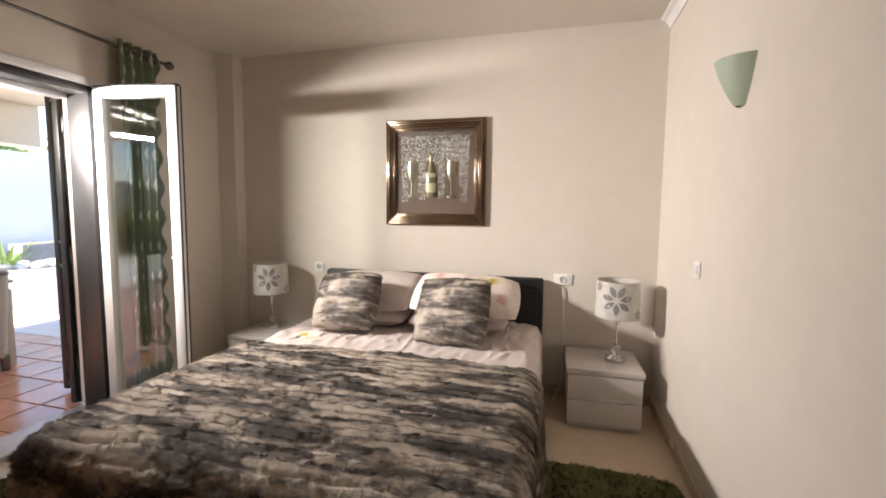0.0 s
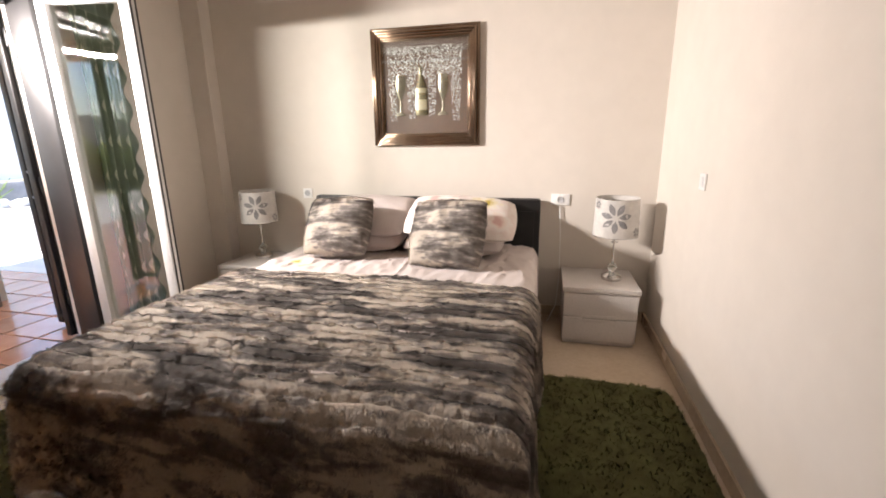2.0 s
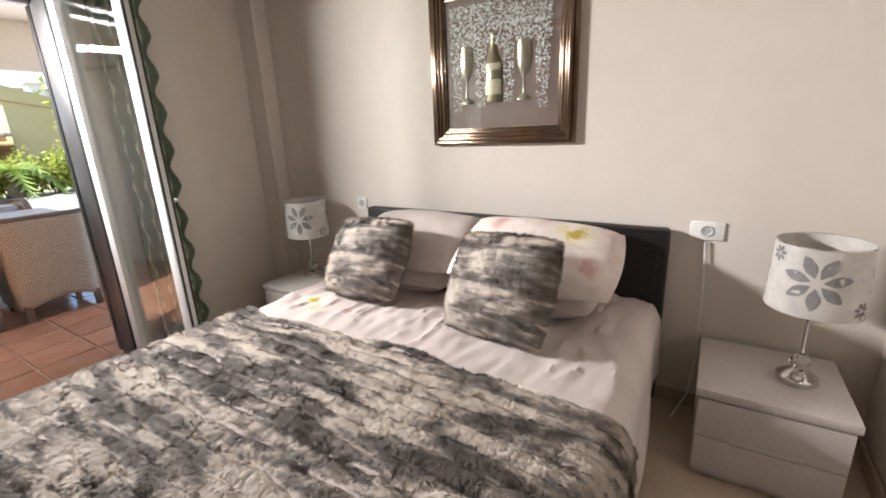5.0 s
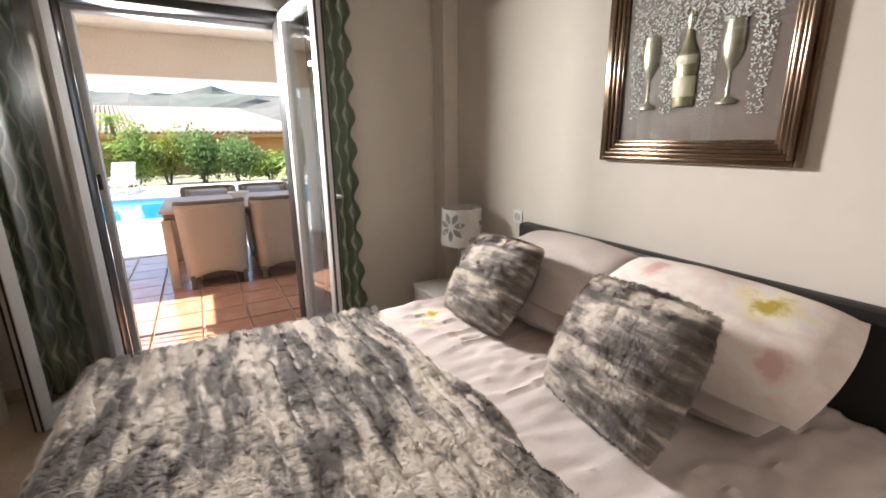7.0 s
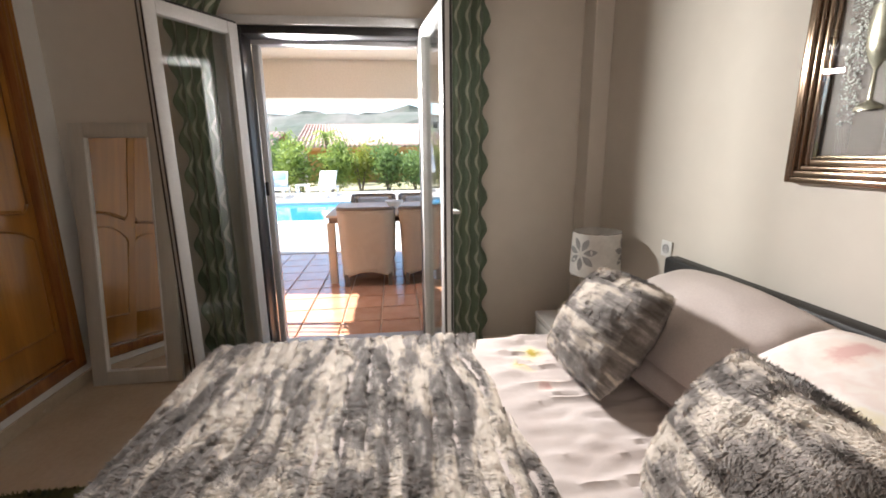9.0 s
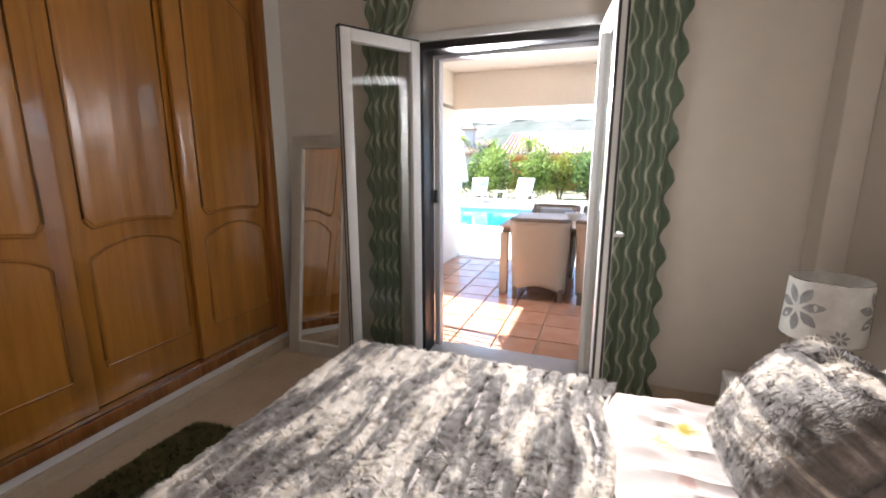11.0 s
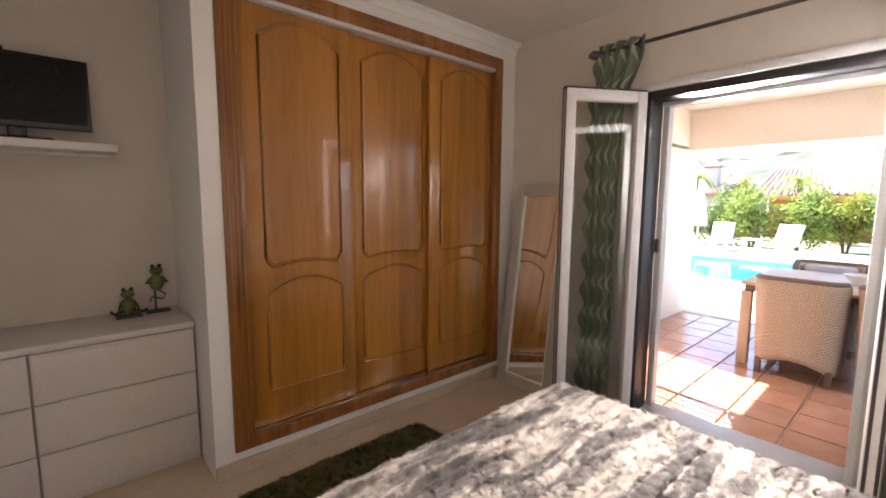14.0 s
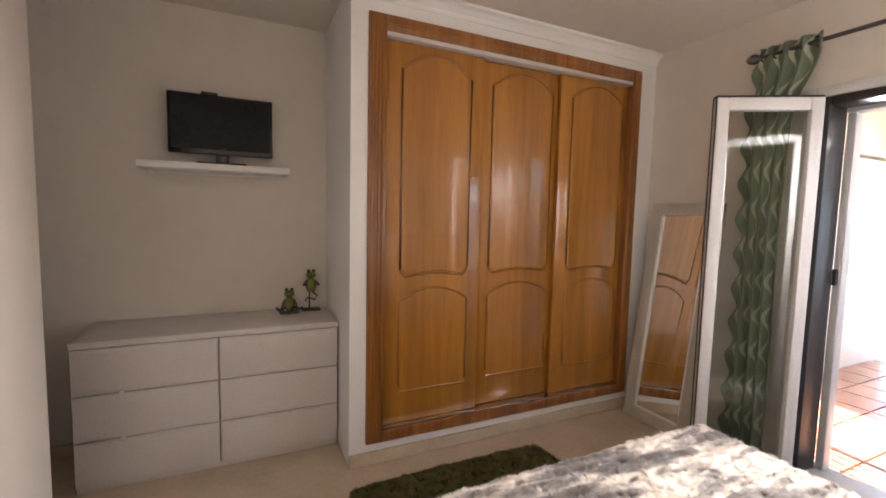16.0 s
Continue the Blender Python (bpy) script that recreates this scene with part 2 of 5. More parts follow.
def fur_material(name, stretch, shift=(0, 0, 0), contrast=1.15, lift=0.0):
    """Long faux fur in taupe, grey and cream bands."""
    m, nt, p = nodes_of(name)
    t = nt.nodes.new("ShaderNodeTexCoord")
    mp = nt.nodes.new("ShaderNodeMapping")
    mp.inputs["Scale"].default_value, mp.inputs["Location"].default_value = stretch, shift
    nt.links.new(t.outputs["Object"], mp.inputs["Vector"])
    broad = noise_tex(nt, mp.outputs[0], 1.0, 3, 0.55, 0.55)
    tuft = noise_tex(nt, mp.outputs[0], 3.3, 3, 0.6, 0.8)
    jag = noise_tex(nt, coords(nt), 38, 3, 0.6)
    mixd = maths(nt, "ADD", maths(nt, "MULTIPLY", broad, 0.70), maths(nt, "ADD", maths(nt, "MULTIPLY", tuft, 0.20), maths(nt, "MULTIPLY", jag, 0.10)))
    band = maths(nt, "MULTIPLY_ADD", mixd, contrast, 0.5 - 0.5 * contrast + lift)
    col = ramp(nt, band, [(0.27, (0.12, 0.097, 0.082)), (0.40, (0.235, 0.205, 0.183)), (0.48, (0.38, 0.335, 0.305)),
                          (0.52, (0.60, 0.53, 0.45)), (0.60, (0.78, 0.70, 0.61))])
    hair = noise_tex(nt, coords(nt), 110, 3)
    col = blend(nt, col, ramp(nt, hair, [(0.3, (0.80, 0.79, 0.78)), (0.7, (1.0, 1.0, 1.0))]), 0.6, "MULTIPLY")
    nt.links.new(col, p.inputs["Base Color"])
    p.inputs["Roughness"].default_value = 0.75
    p.inputs["Sheen Weight"].default_value = 0.25
    bump(nt, p, hair, 0.3, 0.004)
    return m


fur_throw = fur_material("fur_throw", (3.2, 10.0, 8.0), contrast=2.3, lift=-0.01)
fur_cushion = fur_material("fur_cushion", (2.4, 2.0, 11.0), (0.3, 0.2, 0.1), 2.3, -0.01)


def shag(name, c1, c2):
    m, nt, p = nodes_of(name)
    n = noise_tex(nt, coords(nt), 9, 5)
    nt.links.new(ramp(nt, n, [(0.3, c1), (0.7, c2)]), p.inputs["Base Color"])
    p.inputs["Roughness"].default_value = 0.95
    return m


rug_green = shag("rug_green", (0.078, 0.078, 0.024), (0.145, 0.142, 0.050))


def floral_linen(name, flat, spots, ground, rim_end):
    """Printed bed linen: a pale ground with soft blossoms (place, size, heart, rim) on the plane that flat keeps."""
    m, nt, p = nodes_of(name)
    v = coords(nt)
    wob = noise_tex(nt, v, 13, 4)
    petals = ramp(nt, noise_tex(nt, v, 7, 3), [(0.36, ground[0]), (0.5, ground[1]), (0.62, ground[2])])
    for at, size, heart, rim in spots:
        mp = nt.nodes.new("ShaderNodeMapping")
        mp.inputs["Location"].default_value = [-a * f for a, f in zip(at, flat)]
        mp.inputs["Scale"].default_value = flat
        ln = nt.nodes.new("ShaderNodeVectorMath")
        ln.operation = "LENGTH"
        nt.links.new(v, mp.inputs["Vector"])
        nt.links.new(mp.outputs[0], ln.inputs[0])
        d = maths(nt, "ADD", maths(nt, "DIVIDE", ln.outputs["Value"], size), maths(nt, "MULTIPLY", maths(nt, "SUBTRACT", wob, 0.5), 1.5))
        col = ramp(nt, d, [(0.12, heart), (0.34, rim), (0.62, ground[2]), (0.9, rim_end)])
        petals = blend(nt, petals, col, ramp(nt, d, [(0.80, (1, 1, 1)), (1.0, (0, 0, 0))]))
    weave = noise_tex(nt, v, 240, 3)
    nt.links.new(petals, p.inputs["Base Color"])
    p.inputs["Roughness"].default_value = 0.85
    bump(nt, p, weave, 0.2, 0.002)
    return m


YELLOW, ROSE = ((0.44, 0.33, 0.05), (0.74, 0.66, 0.46)), ((0.62, 0.40, 0.37), (0.74, 0.63, 0.57))
linen_print = floral_linen("linen_print", (1, 0, 1), [((0.15, 0, 0.07), 0.17, *YELLOW), ((0.24, 0, -0.10), 0.13, *ROSE), ((-0.20, 0, 0.10), 0.14, *ROSE), ((-0.03, 0, -0.13), 0.14, *YELLOW)],
                           ((0.68, 0.58, 0.53), (0.72, 0.65, 0.60), (0.75, 0.70, 0.66)), (0.69, 0.57, 0.53))
duvet_print = floral_linen("duvet_print", (1, 1, 0), [((-1.48, 2.13, 0), 0.10, *YELLOW), ((-1.56, 2.20, 0), 0.12, *YELLOW), ((-1.30, 2.18, 0), 0.09, *ROSE)],
                           ((0.57, 0.495, 0.465), (0.60, 0.53, 0.50), (0.63, 0.56, 0.53)), (0.59, 0.51, 0.48))


def wave_curtain(name):
    """Olive-green curtain cloth with woven pale waves running upright."""
    m, nt, p = nodes_of(name)
    t = nt.nodes.new("ShaderNodeUVMap")
    sep = nt.nodes.new("ShaderNodeSeparateXYZ")
    nt.links.new(t.outputs[0], sep.inputs[0])
    wave = maths(nt, "MULTIPLY", maths(nt, "SINE", maths(nt, "MULTIPLY", sep.outputs[1], 2 * math.pi / 0.21)), 0.034)
    s = maths(nt, "ADD", sep.outputs[0], wave)
    line = maths(nt, "ABSOLUTE", maths(nt, "SUBTRACT", maths(nt, "FRACT", maths(nt, "MULTIPLY", s, 1 / 0.125)), 0.5))
    cloth = noise_tex(nt, coords(nt), 180, 3)
    green = ramp(nt, cloth, [(0.3, (0.10, 0.14, 0.09)), (0.7, (0.16, 0.205, 0.14))])
    pale = ramp(nt, cloth, [(0.3, (0.36, 0.38, 0.29)), (0.7, (0.48, 0.49, 0.39))])
    nt.links.new(blend(nt, pale, green, ramp(nt, line, [(0.09, (0, 0, 0)), (0.13, (1, 1, 1))])), p.inputs["Base Color"])
    p.inputs["Roughness"].default_value = 0.8
    p.inputs["Sheen Weight"].default_value = 0.2
    bump(nt, p, cloth, 0.2, 0.002)
    return m


curtain_cloth = wave_curtain("curtain_cloth")


def wicker_weave(name):
    """Pale woven rattan."""
    m, nt, p = nodes_of(name)
    t = nt.nodes.new("ShaderNodeUVMap")
    mp = nt.nodes.new("ShaderNodeMapping")
    mp.inputs["Scale"].default_value = (1, 1, 1)
    nt.links.new(t.outputs[0], mp.inputs["Vector"])
    br = nt.nodes.new("ShaderNodeTexBrick")
    br.inputs["Scale"].default_value = 1.0
    br.inputs["Brick Width"].default_value, br.inputs["Row Height"].default_value = 0.034, 0.013
    br.inputs["Mortar Size"].default_value = 0.0030
    br.inputs["Color1"].default_value, br.inputs["Color2"].default_value = (0.82, 0.69, 0.52, 1), (0.72, 0.58, 0.42, 1)
    br.inputs["Mortar"].default_value = (0.15, 0.105, 0.07, 1)
    nt.links.new(mp.outputs[0], br.inputs["Vector"])
    nt.links.new(br.outputs["Color"], p.inputs["Base Color"])
    p.inputs["Roughness"].default_value = 0.6
    bump(nt, p, maths(nt, "SUBTRACT", 1.0, br.outputs["Fac"]), 0.6, 0.004)
    return m


wicker = wicker_weave("wicker")


def glass_pane(name, rough=0.0, ior=1.5):
    m, nt, p = nodes_of(name)
    p.inputs["Base Color"].default_value = (0.95, 0.98, 0.96, 1)
    p.inputs["Roughness"].default_value, p.inputs["IOR"].default_value = rough, ior
    p.inputs["Transmission Weight"].default_value = 1.0
    return m


def door_glass(name):
    """Thin double glazing: lets tinted light straight through and mirrors the more the flatter it is seen."""
    m, nt, p = nodes_of(name)
    out = nt.nodes["Material Output"]
    nt.nodes.remove(p)
    clear, gloss = nt.nodes.new("ShaderNodeBsdfTransparent"), nt.nodes.new("ShaderNodeBsdfGlossy")
    mix, lw = nt.nodes.new("ShaderNodeMixShader"), nt.nodes.new("ShaderNodeLayerWeight")
    clear.inputs[0].default_value = (0.915, 0.935, 0.92, 1)
    gloss.inputs["Roughness"].default_value = 0.0
    lw.inputs[0].default_value = 0.5
    nt.links.new(maths(nt, "MULTIPLY_ADD", maths(nt, "POWER", lw.outputs["Facing"], 4.0), 0.93, 0.05), mix.inputs[0])
    nt.links.new(clear.outputs[0], mix.inputs[1])
    nt.links.new(gloss.outputs[0], mix.inputs[2])
    nt.links.new(mix.outputs[0], out.inputs[0])
    return m


pane_glass = door_glass("pane_glass")
glass = glass_pane("glass")
mirror_glass, _nt, _p = nodes_of("mirror_glass")
_p.inputs["Base Color"].default_value, _p.inputs["Metallic"].default_value, _p.inputs["Roughness"].default_value = (0.86, 0.86, 0.85, 1), 1.0, 0.015
pool_water, _nt, _p = nodes_of("pool_water")
_nt.links.new(ramp(_nt, noise_tex(_nt, coords(_nt), 0.5, 3), [(0.3, (0.02, 0.22, 0.42)), (0.7, (0.04, 0.30, 0.50))]), _p.inputs["Base Color"])
_p.inputs["Roughness"].default_value = 0.06
bump(_nt, _p, noise_tex(_nt, coords(_nt), 3.0, 3), 0.12, 0.03)


# ---- shape helpers ----
def box(bm, x0, x1, y0, y1, z0, z1, r=0.0):
    """Adds a box, its edges rounded by r, to the bmesh."""
    made = bmesh.ops.create_cube(bm, size=1)["verts"]
    for v in made:
        v.co = Vector(((x0 + x1) / 2 + v.co.x * (x1 - x0), (y0 + y1) / 2 + v.co.y * (y1 - y0), (z0 + z1) / 2 + v.co.z * (z1 - z0)))
    if r:
        edges = list({e for v in made for e in v.link_edges})
        bmesh.ops.bevel(bm, geom=edges, offset=r, segments=2, affect="EDGES", profile=0.5)
    return bm


def boxes(*dims, r=0.0):
    bm = bmesh.new()
    for d in dims:
        box(bm, *d, r=r)
    return bm


def lathe(profile, steps=28, sweep=2 * math.pi, bm=None, at=(0, 0, 0), squash=1.0, start=0.0):
    """Turns a profile of (radius, height) pairs about the z axis."""
    bm = bm or bmesh.new()
    closed = abs(sweep - 2 * math.pi) < 1e-6
    n = steps if closed else steps + 1
    rings = []
    for i in range(n):
        a = start + sweep * i / steps
        rings.append([bm.verts.new((at[0] + r * math.cos(a), at[1] + r * math.sin(a) * squash, at[2] + z)) for r, z in profile])
    for i in range(steps):
        a, b = rings[i], rings[(i + 1) % n]
        for j in range(len(profile) - 1):
            bm.faces.new((a[j], b[j], b[j + 1], a[j + 1]))
    bmesh.ops.remove_doubles(bm, verts=bm.verts, dist=1e-5)
    return bm


def tube(points, radius, steps=8, bm=None, closed=False):
    """A round bar along points."""
    bm = bm or bmesh.new()
    pts = [Vector(p) for p in points]
    n = len(pts)
    rings = []
    for i, p in enumerate(pts):
        if closed:
            d = pts[(i + 1) % n] - pts[i - 1]
        else:
            d = pts[min(i + 1, n - 1)] - pts[max(i - 1, 0)]
        q = d.normalized().to_track_quat("Z", "Y")
        r = radius[i] if isinstance(radius, (list, tuple)) else radius
        rings.append([bm.verts.new(p + q @ Vector((r * math.cos(2 * math.pi * k / steps), r * math.sin(2 * math.pi * k / steps), 0))) for k in range(steps)])
    for i in range(n if closed else n - 1):
        a, b = rings[i], rings[(i + 1) % n]
        for k in range(steps):
            bm.faces.new((a[k], a[(k + 1) % steps], b[(k + 1) % steps], b[k]))
    if not closed:
        bm.faces.new(rings[0][::-1])
        bm.faces.new(rings[-1])
    return bm


def finish(bm, name, material, smooth=False):
    bmesh.ops.recalc_face_normals(bm, faces=bm.faces)
    me = bpy.data.meshes.new(name)
    bm.to_mesh(me)
    bm.free()
    me.materials.append(material)
    if smooth:
        me.shade_smooth()
        me.set_sharp_from_angle(angle=radians(35))
    return me


def part(name, bm, material, parent, label="", smooth=True, at=None):
    """One mesh under a thing or a part."""
    me = bm if isinstance(bm, bpy.types.Mesh) else finish(bm, name, material, smooth)
    ob = new(name, me)
    ob.parent = parent
    if at is not None:
        ob.matrix_basis = at
    if label:
        ob["label"] = label
    return ob


def thing(name, m, label, category, group="", kind=""):
    ob = new(name)
    ob.empty_display_size = 0.1
    ob.matrix_basis = m
    return tagged(ob, label, category, group, kind)


def whole(name, bm, material, label, category, m=None, smooth=True, group="", kind=""):
    ob = new(name, bm if isinstance(bm, bpy.types.Mesh) else finish(bm, name, material, smooth))
    if m is not None:
        ob.matrix_basis = m
    return tagged(ob, label, category, group, kind)


def structure(name, bm, material, label, category):
    return whole(name, bm, material, label, category, None, False, "", "structure")


def blades(rng, pos, nrm, length, width, lean, lift):
    """Arrays of tapered hair blades: positions, normals, lengths and the way each one leans."""
    n = len(pos)
    d = lean + nrm * lift[:, None]
    d /= np.linalg.norm(d, axis=1)[:, None]
    side = np.cross(d, nrm)
    side /= np.linalg.norm(side, axis=1)[:, None] + 1e-9
    tip2 = d * 0.85 + nrm * -0.25 + rng.normal(0, 0.12, (n, 3))
    w = (side * width[:, None]) * 0.5
    mid = pos + d * (length * 0.55)[:, None]
    tip = mid + tip2 * (length * 0.45)[:, None]
    co = np.stack([pos - w, pos + w, mid + w * 0.8, mid - w * 0.8, tip], 1).reshape(-1, 3)
    b = (np.arange(n) * 5)[:, None]
    quads, tris = b + np.array([0, 1, 2, 3]), b + np.array([3, 2, 4])
    soft = nrm + 0.22 * d + 0.12 * side
    soft /= np.linalg.norm(soft, axis=1)[:, None]
    return co, quads, tris, np.repeat(soft, 5, 0)


def raw_mesh(name, co, quads, tris, material):
    me = bpy.data.meshes.new(name)
    nq, nt_ = len(quads), len(tris)
    me.vertices.add(len(co))
    me.vertices.foreach_set("co", np.asarray(co, np.float32).ravel())
    me.loops.add(nq * 4 + nt_ * 3)
    me.loops.foreach_set("vertex_index", np.r_[np.asarray(quads).ravel(), np.asarray(tris).ravel()].astype(np.int32))
    me.polygons.add(nq + nt_)
    me.polygons.foreach_set("loop_start", np.r_[np.arange(nq) * 4, nq * 4 + np.arange(nt_) * 3].astype(np.int32))
    me.update(calc_edges=True)
    me.materials.append(material)
    return me


def grid_mesh(bm, nu, nv, place, uv=None):
    """A sheet of nu by nv cells; place(i, j) gives each corner."""
    rows = [[bm.verts.new(place(i, j)) for i in range(nu + 1)] for j in range(nv + 1)]
    layer = bm.loops.layers.uv.new("UVMap") if uv else None
    for j in range(nv):
        for i in range(nu):
            f = bm.faces.new((rows[j][i], rows[j][i + 1], rows[j + 1][i + 1], rows[j + 1][i]))
            if uv:
                for l, (a, b) in zip(f.loops, ((i, j), (i + 1, j), (i + 1, j + 1), (i, j + 1))):
                    l[layer].uv = uv(a, b)
    return bm


def thicken(ob, depth):
    md = ob.modifiers.new("thickness", "SOLIDIFY")
    md.thickness, md.offset = depth, 0
    return ob


# ---- the room ----
CEIL = 2.65
structure("floor", boxes((-2.80, 1.10, -1.03, 3.0, -0.15, 0.0)), floor_stone, "polished beige stone bedroom floor", "floor")
structure("wall_north", boxes((-3.08, 1.25, 3.0, 3.2, -0.15, CEIL)), plaster, "cream painted bedroom wall behind the bed", "wall")
structure("wall_east", boxes((0.70, 1.25, -0.075, 3.0, 0.0, CEIL)), plaster, "cream painted bedroom wall with a sconce", "wall")
structure("wall_passage", boxes((1.10, 1.25, -1.03, -0.075, 0.0, CEIL)), plaster, "cream painted wall closing the recess", "wall")
structure("wall_south", boxes((-3.08, 1.25, -1.23, -1.03, -0.15, CEIL)), plaster, "cream painted wall behind the chest of drawers", "wall")
structure("wall_west", boxes((-3.08, -2.80, -1.03, 0.743, -0.15, CEIL), (-3.08, -2.80, 1.885, 3.0, -0.15, CEIL), (-3.08, -2.80, 0.743, 1.885, 2.11, CEIL),
                             (-3.08, -2.80, 0.743, 1.885, -0.15, -0.002)), plaster, "cream painted wall with the terrace door", "wall")
structure("corner_column", boxes((-2.80, -2.63, 2.885, 3.0, 0.0, CEIL), r=0.006), plaster, "boxed plaster column in the corner", "column")
structure("wall_wardrobe", boxes((-0.618, -0.525, -1.03, -0.28, 0.0, CEIL), (-2.80, -2.642, -0.85, -0.28, 0.0, CEIL), (-2.642, -0.618, -0.85, -0.28, 2.51, CEIL),
                                 (-2.642, -0.618, -0.85, -0.28, 0.0, 0.115), (-2.642, -0.618, -0.95, -0.85, 0.0, CEIL)), white_paint,
          "white painted surround of the built-in wardrobe", "wall")
structure("ceiling", boxes((-3.08, 1.25, -1.23, 3.2, CEIL, CEIL + 0.2)), ceiling_paint, "plain pale ceiling", "ceiling")
structure("roof", boxes((-3.3, 3.4, -4.0, 4.4, CEIL + 0.2, CEIL + 0.42)), house_white, "flat roof slab over the bedroom", "roof")


def cornice(name, x0, y0, x1, y1, nx, ny):
    """A coved cornice along a wall; n points into the room."""
    prof = [(0.0, CEIL - 0.075), (0.008, CEIL - 0.075), (0.012, CEIL - 0.05), (0.03, CEIL - 0.025), (0.055, CEIL - 0.014), (0.06, CEIL - 0.002), (0.0, CEIL - 0.002)]
    bm = bmesh.new()
    ends = [[bm.verts.new((x + nx * a, y + ny * a, z)) for a, z in prof] for x, y in ((x0, y0), (x1, y1))]
    for k in range(len(prof)):
        bm.faces.new((ends[0][k], ends[1][k], ends[1][(k + 1) % len(prof)], ends[0][(k + 1) % len(prof)]))
    bm.faces.new(ends[0][::-1])
    bm.faces.new(ends[1])
    structure(name, bm, white_paint, "white coved plaster cornice", "cornice")


cornice("trim_wardrobe", -0.525, -0.279, -2.799, -0.279, 0, 1)
cornice("trim_east", 0.699, -0.07, 0.699, 2.999, -1, 0)
for nm, d in (("baseboard_north", (-2.625, 0.685, 2.985, 2.999, 0.001, 0.075)), ("baseboard_east", (0.685, 0.699, -0.075, 2.999, 0.001, 0.075)),
              ("baseboard_south", (-0.523, 1.099, -1.029, -1.015, 0.001, 0.075)), ("baseboard_wardrobe", (-2.799, -0.523, -0.279, -0.262, 0.001, 0.075)),
              ("baseboard_west", (-2.799, -2.785, -0.26, 0.69, 0.001, 0.075)), ("baseboard_corner", (-2.799, -2.785, 1.94, 2.884, 0.001, 0.075))):
    structure(nm, boxes(d, r=0.003), skirt_stone, "low beige stone skirting", "skirting")


# ---- terrace door ----
def terrace_door():
    t = thing("door_1", pose(-2.82, 1.31, 0), "dark aluminium frame of the open double terrace door", "door frame", kind="structure")
    bx, by = -2.82, 1.31

    def b(x0, x1, y0, y1, z0, z1, r=0.003):
        return boxes((x0 - bx, x1 - bx, y0 - by, y1 - by, z0, z1), r=r)
    for y0, y1 in ((0.745, 0.80), (1.838, 1.883)):
        part("jamb", b(-2.985, -2.802, y0, y1, 0.0, 2.108), alu_dark, t)
    part("head", b(-2.95, -2.802, 0.801, 1.837, 2.062, 2.108), alu_dark, t)
    part("sill", b(-3.07, -2.81, 0.746, 1.882, 0.0005, 0.03), screen_grey, t)
    for y0, y1 in ((0.691, 0.743), (1.885, 1.937)):
        part("architrave", b(-2.799, -2.784, y0, y1, 0.0, 2.158), pvc_white, t, "white door surround")
    part("architrave", b(-2.799, -2.784, 0.744, 1.884, 2.11, 2.158), pvc_white, t, "white door surround")
    sc = part("screen_guide", b(-3.06, -2.987, 0.8005, 0.84, 0.031, 2.04), screen_grey, t, "pale insect screen guide")
    part("screen_latch", b(-2.9865, -2.965, 0.806, 0.826, 1.10, 1.19), alu_dark, sc, "small black latch")
    part("screen_rail", b(-3.06, -2.97, 0.801, 1.837, 2.042, 2.1085), screen_grey, t, "pale insect screen rail")
    return t


terrace_door()


def door_leaf(name, hinge_y, ang, sign, W, label):
    """A glazed leaf hung at hinge_y, its free edge ang degrees round from +x; sign: the side of its handle."""
    Z0, Z1, D, F = 0.045, 2.10, 0.055, 0.066
    t = thing(name, pose(-2.772, hinge_y, 0, 0, 0, ang), label, "door", kind="structure")
    for x0, x1 in ((0.0, F), (W - F, W - 0.003)):
        part("stile", boxes((x0, x1, -D / 2, D / 2, Z0, Z1), r=0.006), pvc_white, t)
    for z0, z1 in ((Z0, Z0 + 0.085), (Z1 - F, Z1)):
        part("rail", boxes((F, W - F, -D / 2 + 0.002, D / 2 - 0.002, z0, z1), r=0.005), pvc_white, t)
    for y in (-D / 2 + 0.010, D / 2 - 0.010):
        part("edge_seal", boxes((W - 0.0028, W, y - 0.006, y + 0.006, Z0, Z1), r=0.001), alu_dark, t, "dark rubber seal")
    part("top_seal", boxes((0.0, W, -D / 2 + 0.008, D / 2 - 0.008, Z1 + 0.0005, Z1 + 0.012), r=0.002), alu_dark, t, "dark top edge")
    for y in (-D / 2 - 0.001, D / 2 + 0.001):
        part("glazing_bead", boxes((F - 0.012, F - 0.002, y - 0.003, y + 0.003, Z0 + 0.085, Z1 - F), r=0.001), pvc_white, t)
    part("pane", boxes((F, W - F, -0.003, 0.003, Z0 + 0.085, Z1 - F)), pane_glass, t, "clear glass pane", smooth=False)
    for z in (0.35, 1.10, 1.85):
        part("hinge", lathe([(0.0, -0.045), (0.011, -0.045), (0.011, 0.045), (0.0, 0.045)], 10), pvc_white, t, at=pose(0.004, sign * (D / 2 + 0.006), z))
    if sign < 0:
        return t
    h = part("handle", boxes((W - 0.058, W - 0.03, sign * (D / 2 + 0.001) - 0.004, sign * (D / 2 + 0.001) + 0.006, 0.96, 1.12), r=0.003), pvc_white, t, "white lever handle")
    y1 = sign * (D / 2 + 0.045)
    part("lever", tube([(W - 0.044, sign * (D / 2), 1.05), (W - 0.044, y1, 1.05), (W - 0.06, y1 + sign * 0.004, 1.05), (W - 0.15, y1, 1.045)], 0.009), pvc_white, h)
    return t


door_leaf("door_2", 0.776, -31, -1, 0.533, "white glazed terrace door leaf, swung open before a curtain")
door_leaf("door_3", 1.864, 8, 1, 0.555, "white glazed terrace door leaf standing open at the jamb")


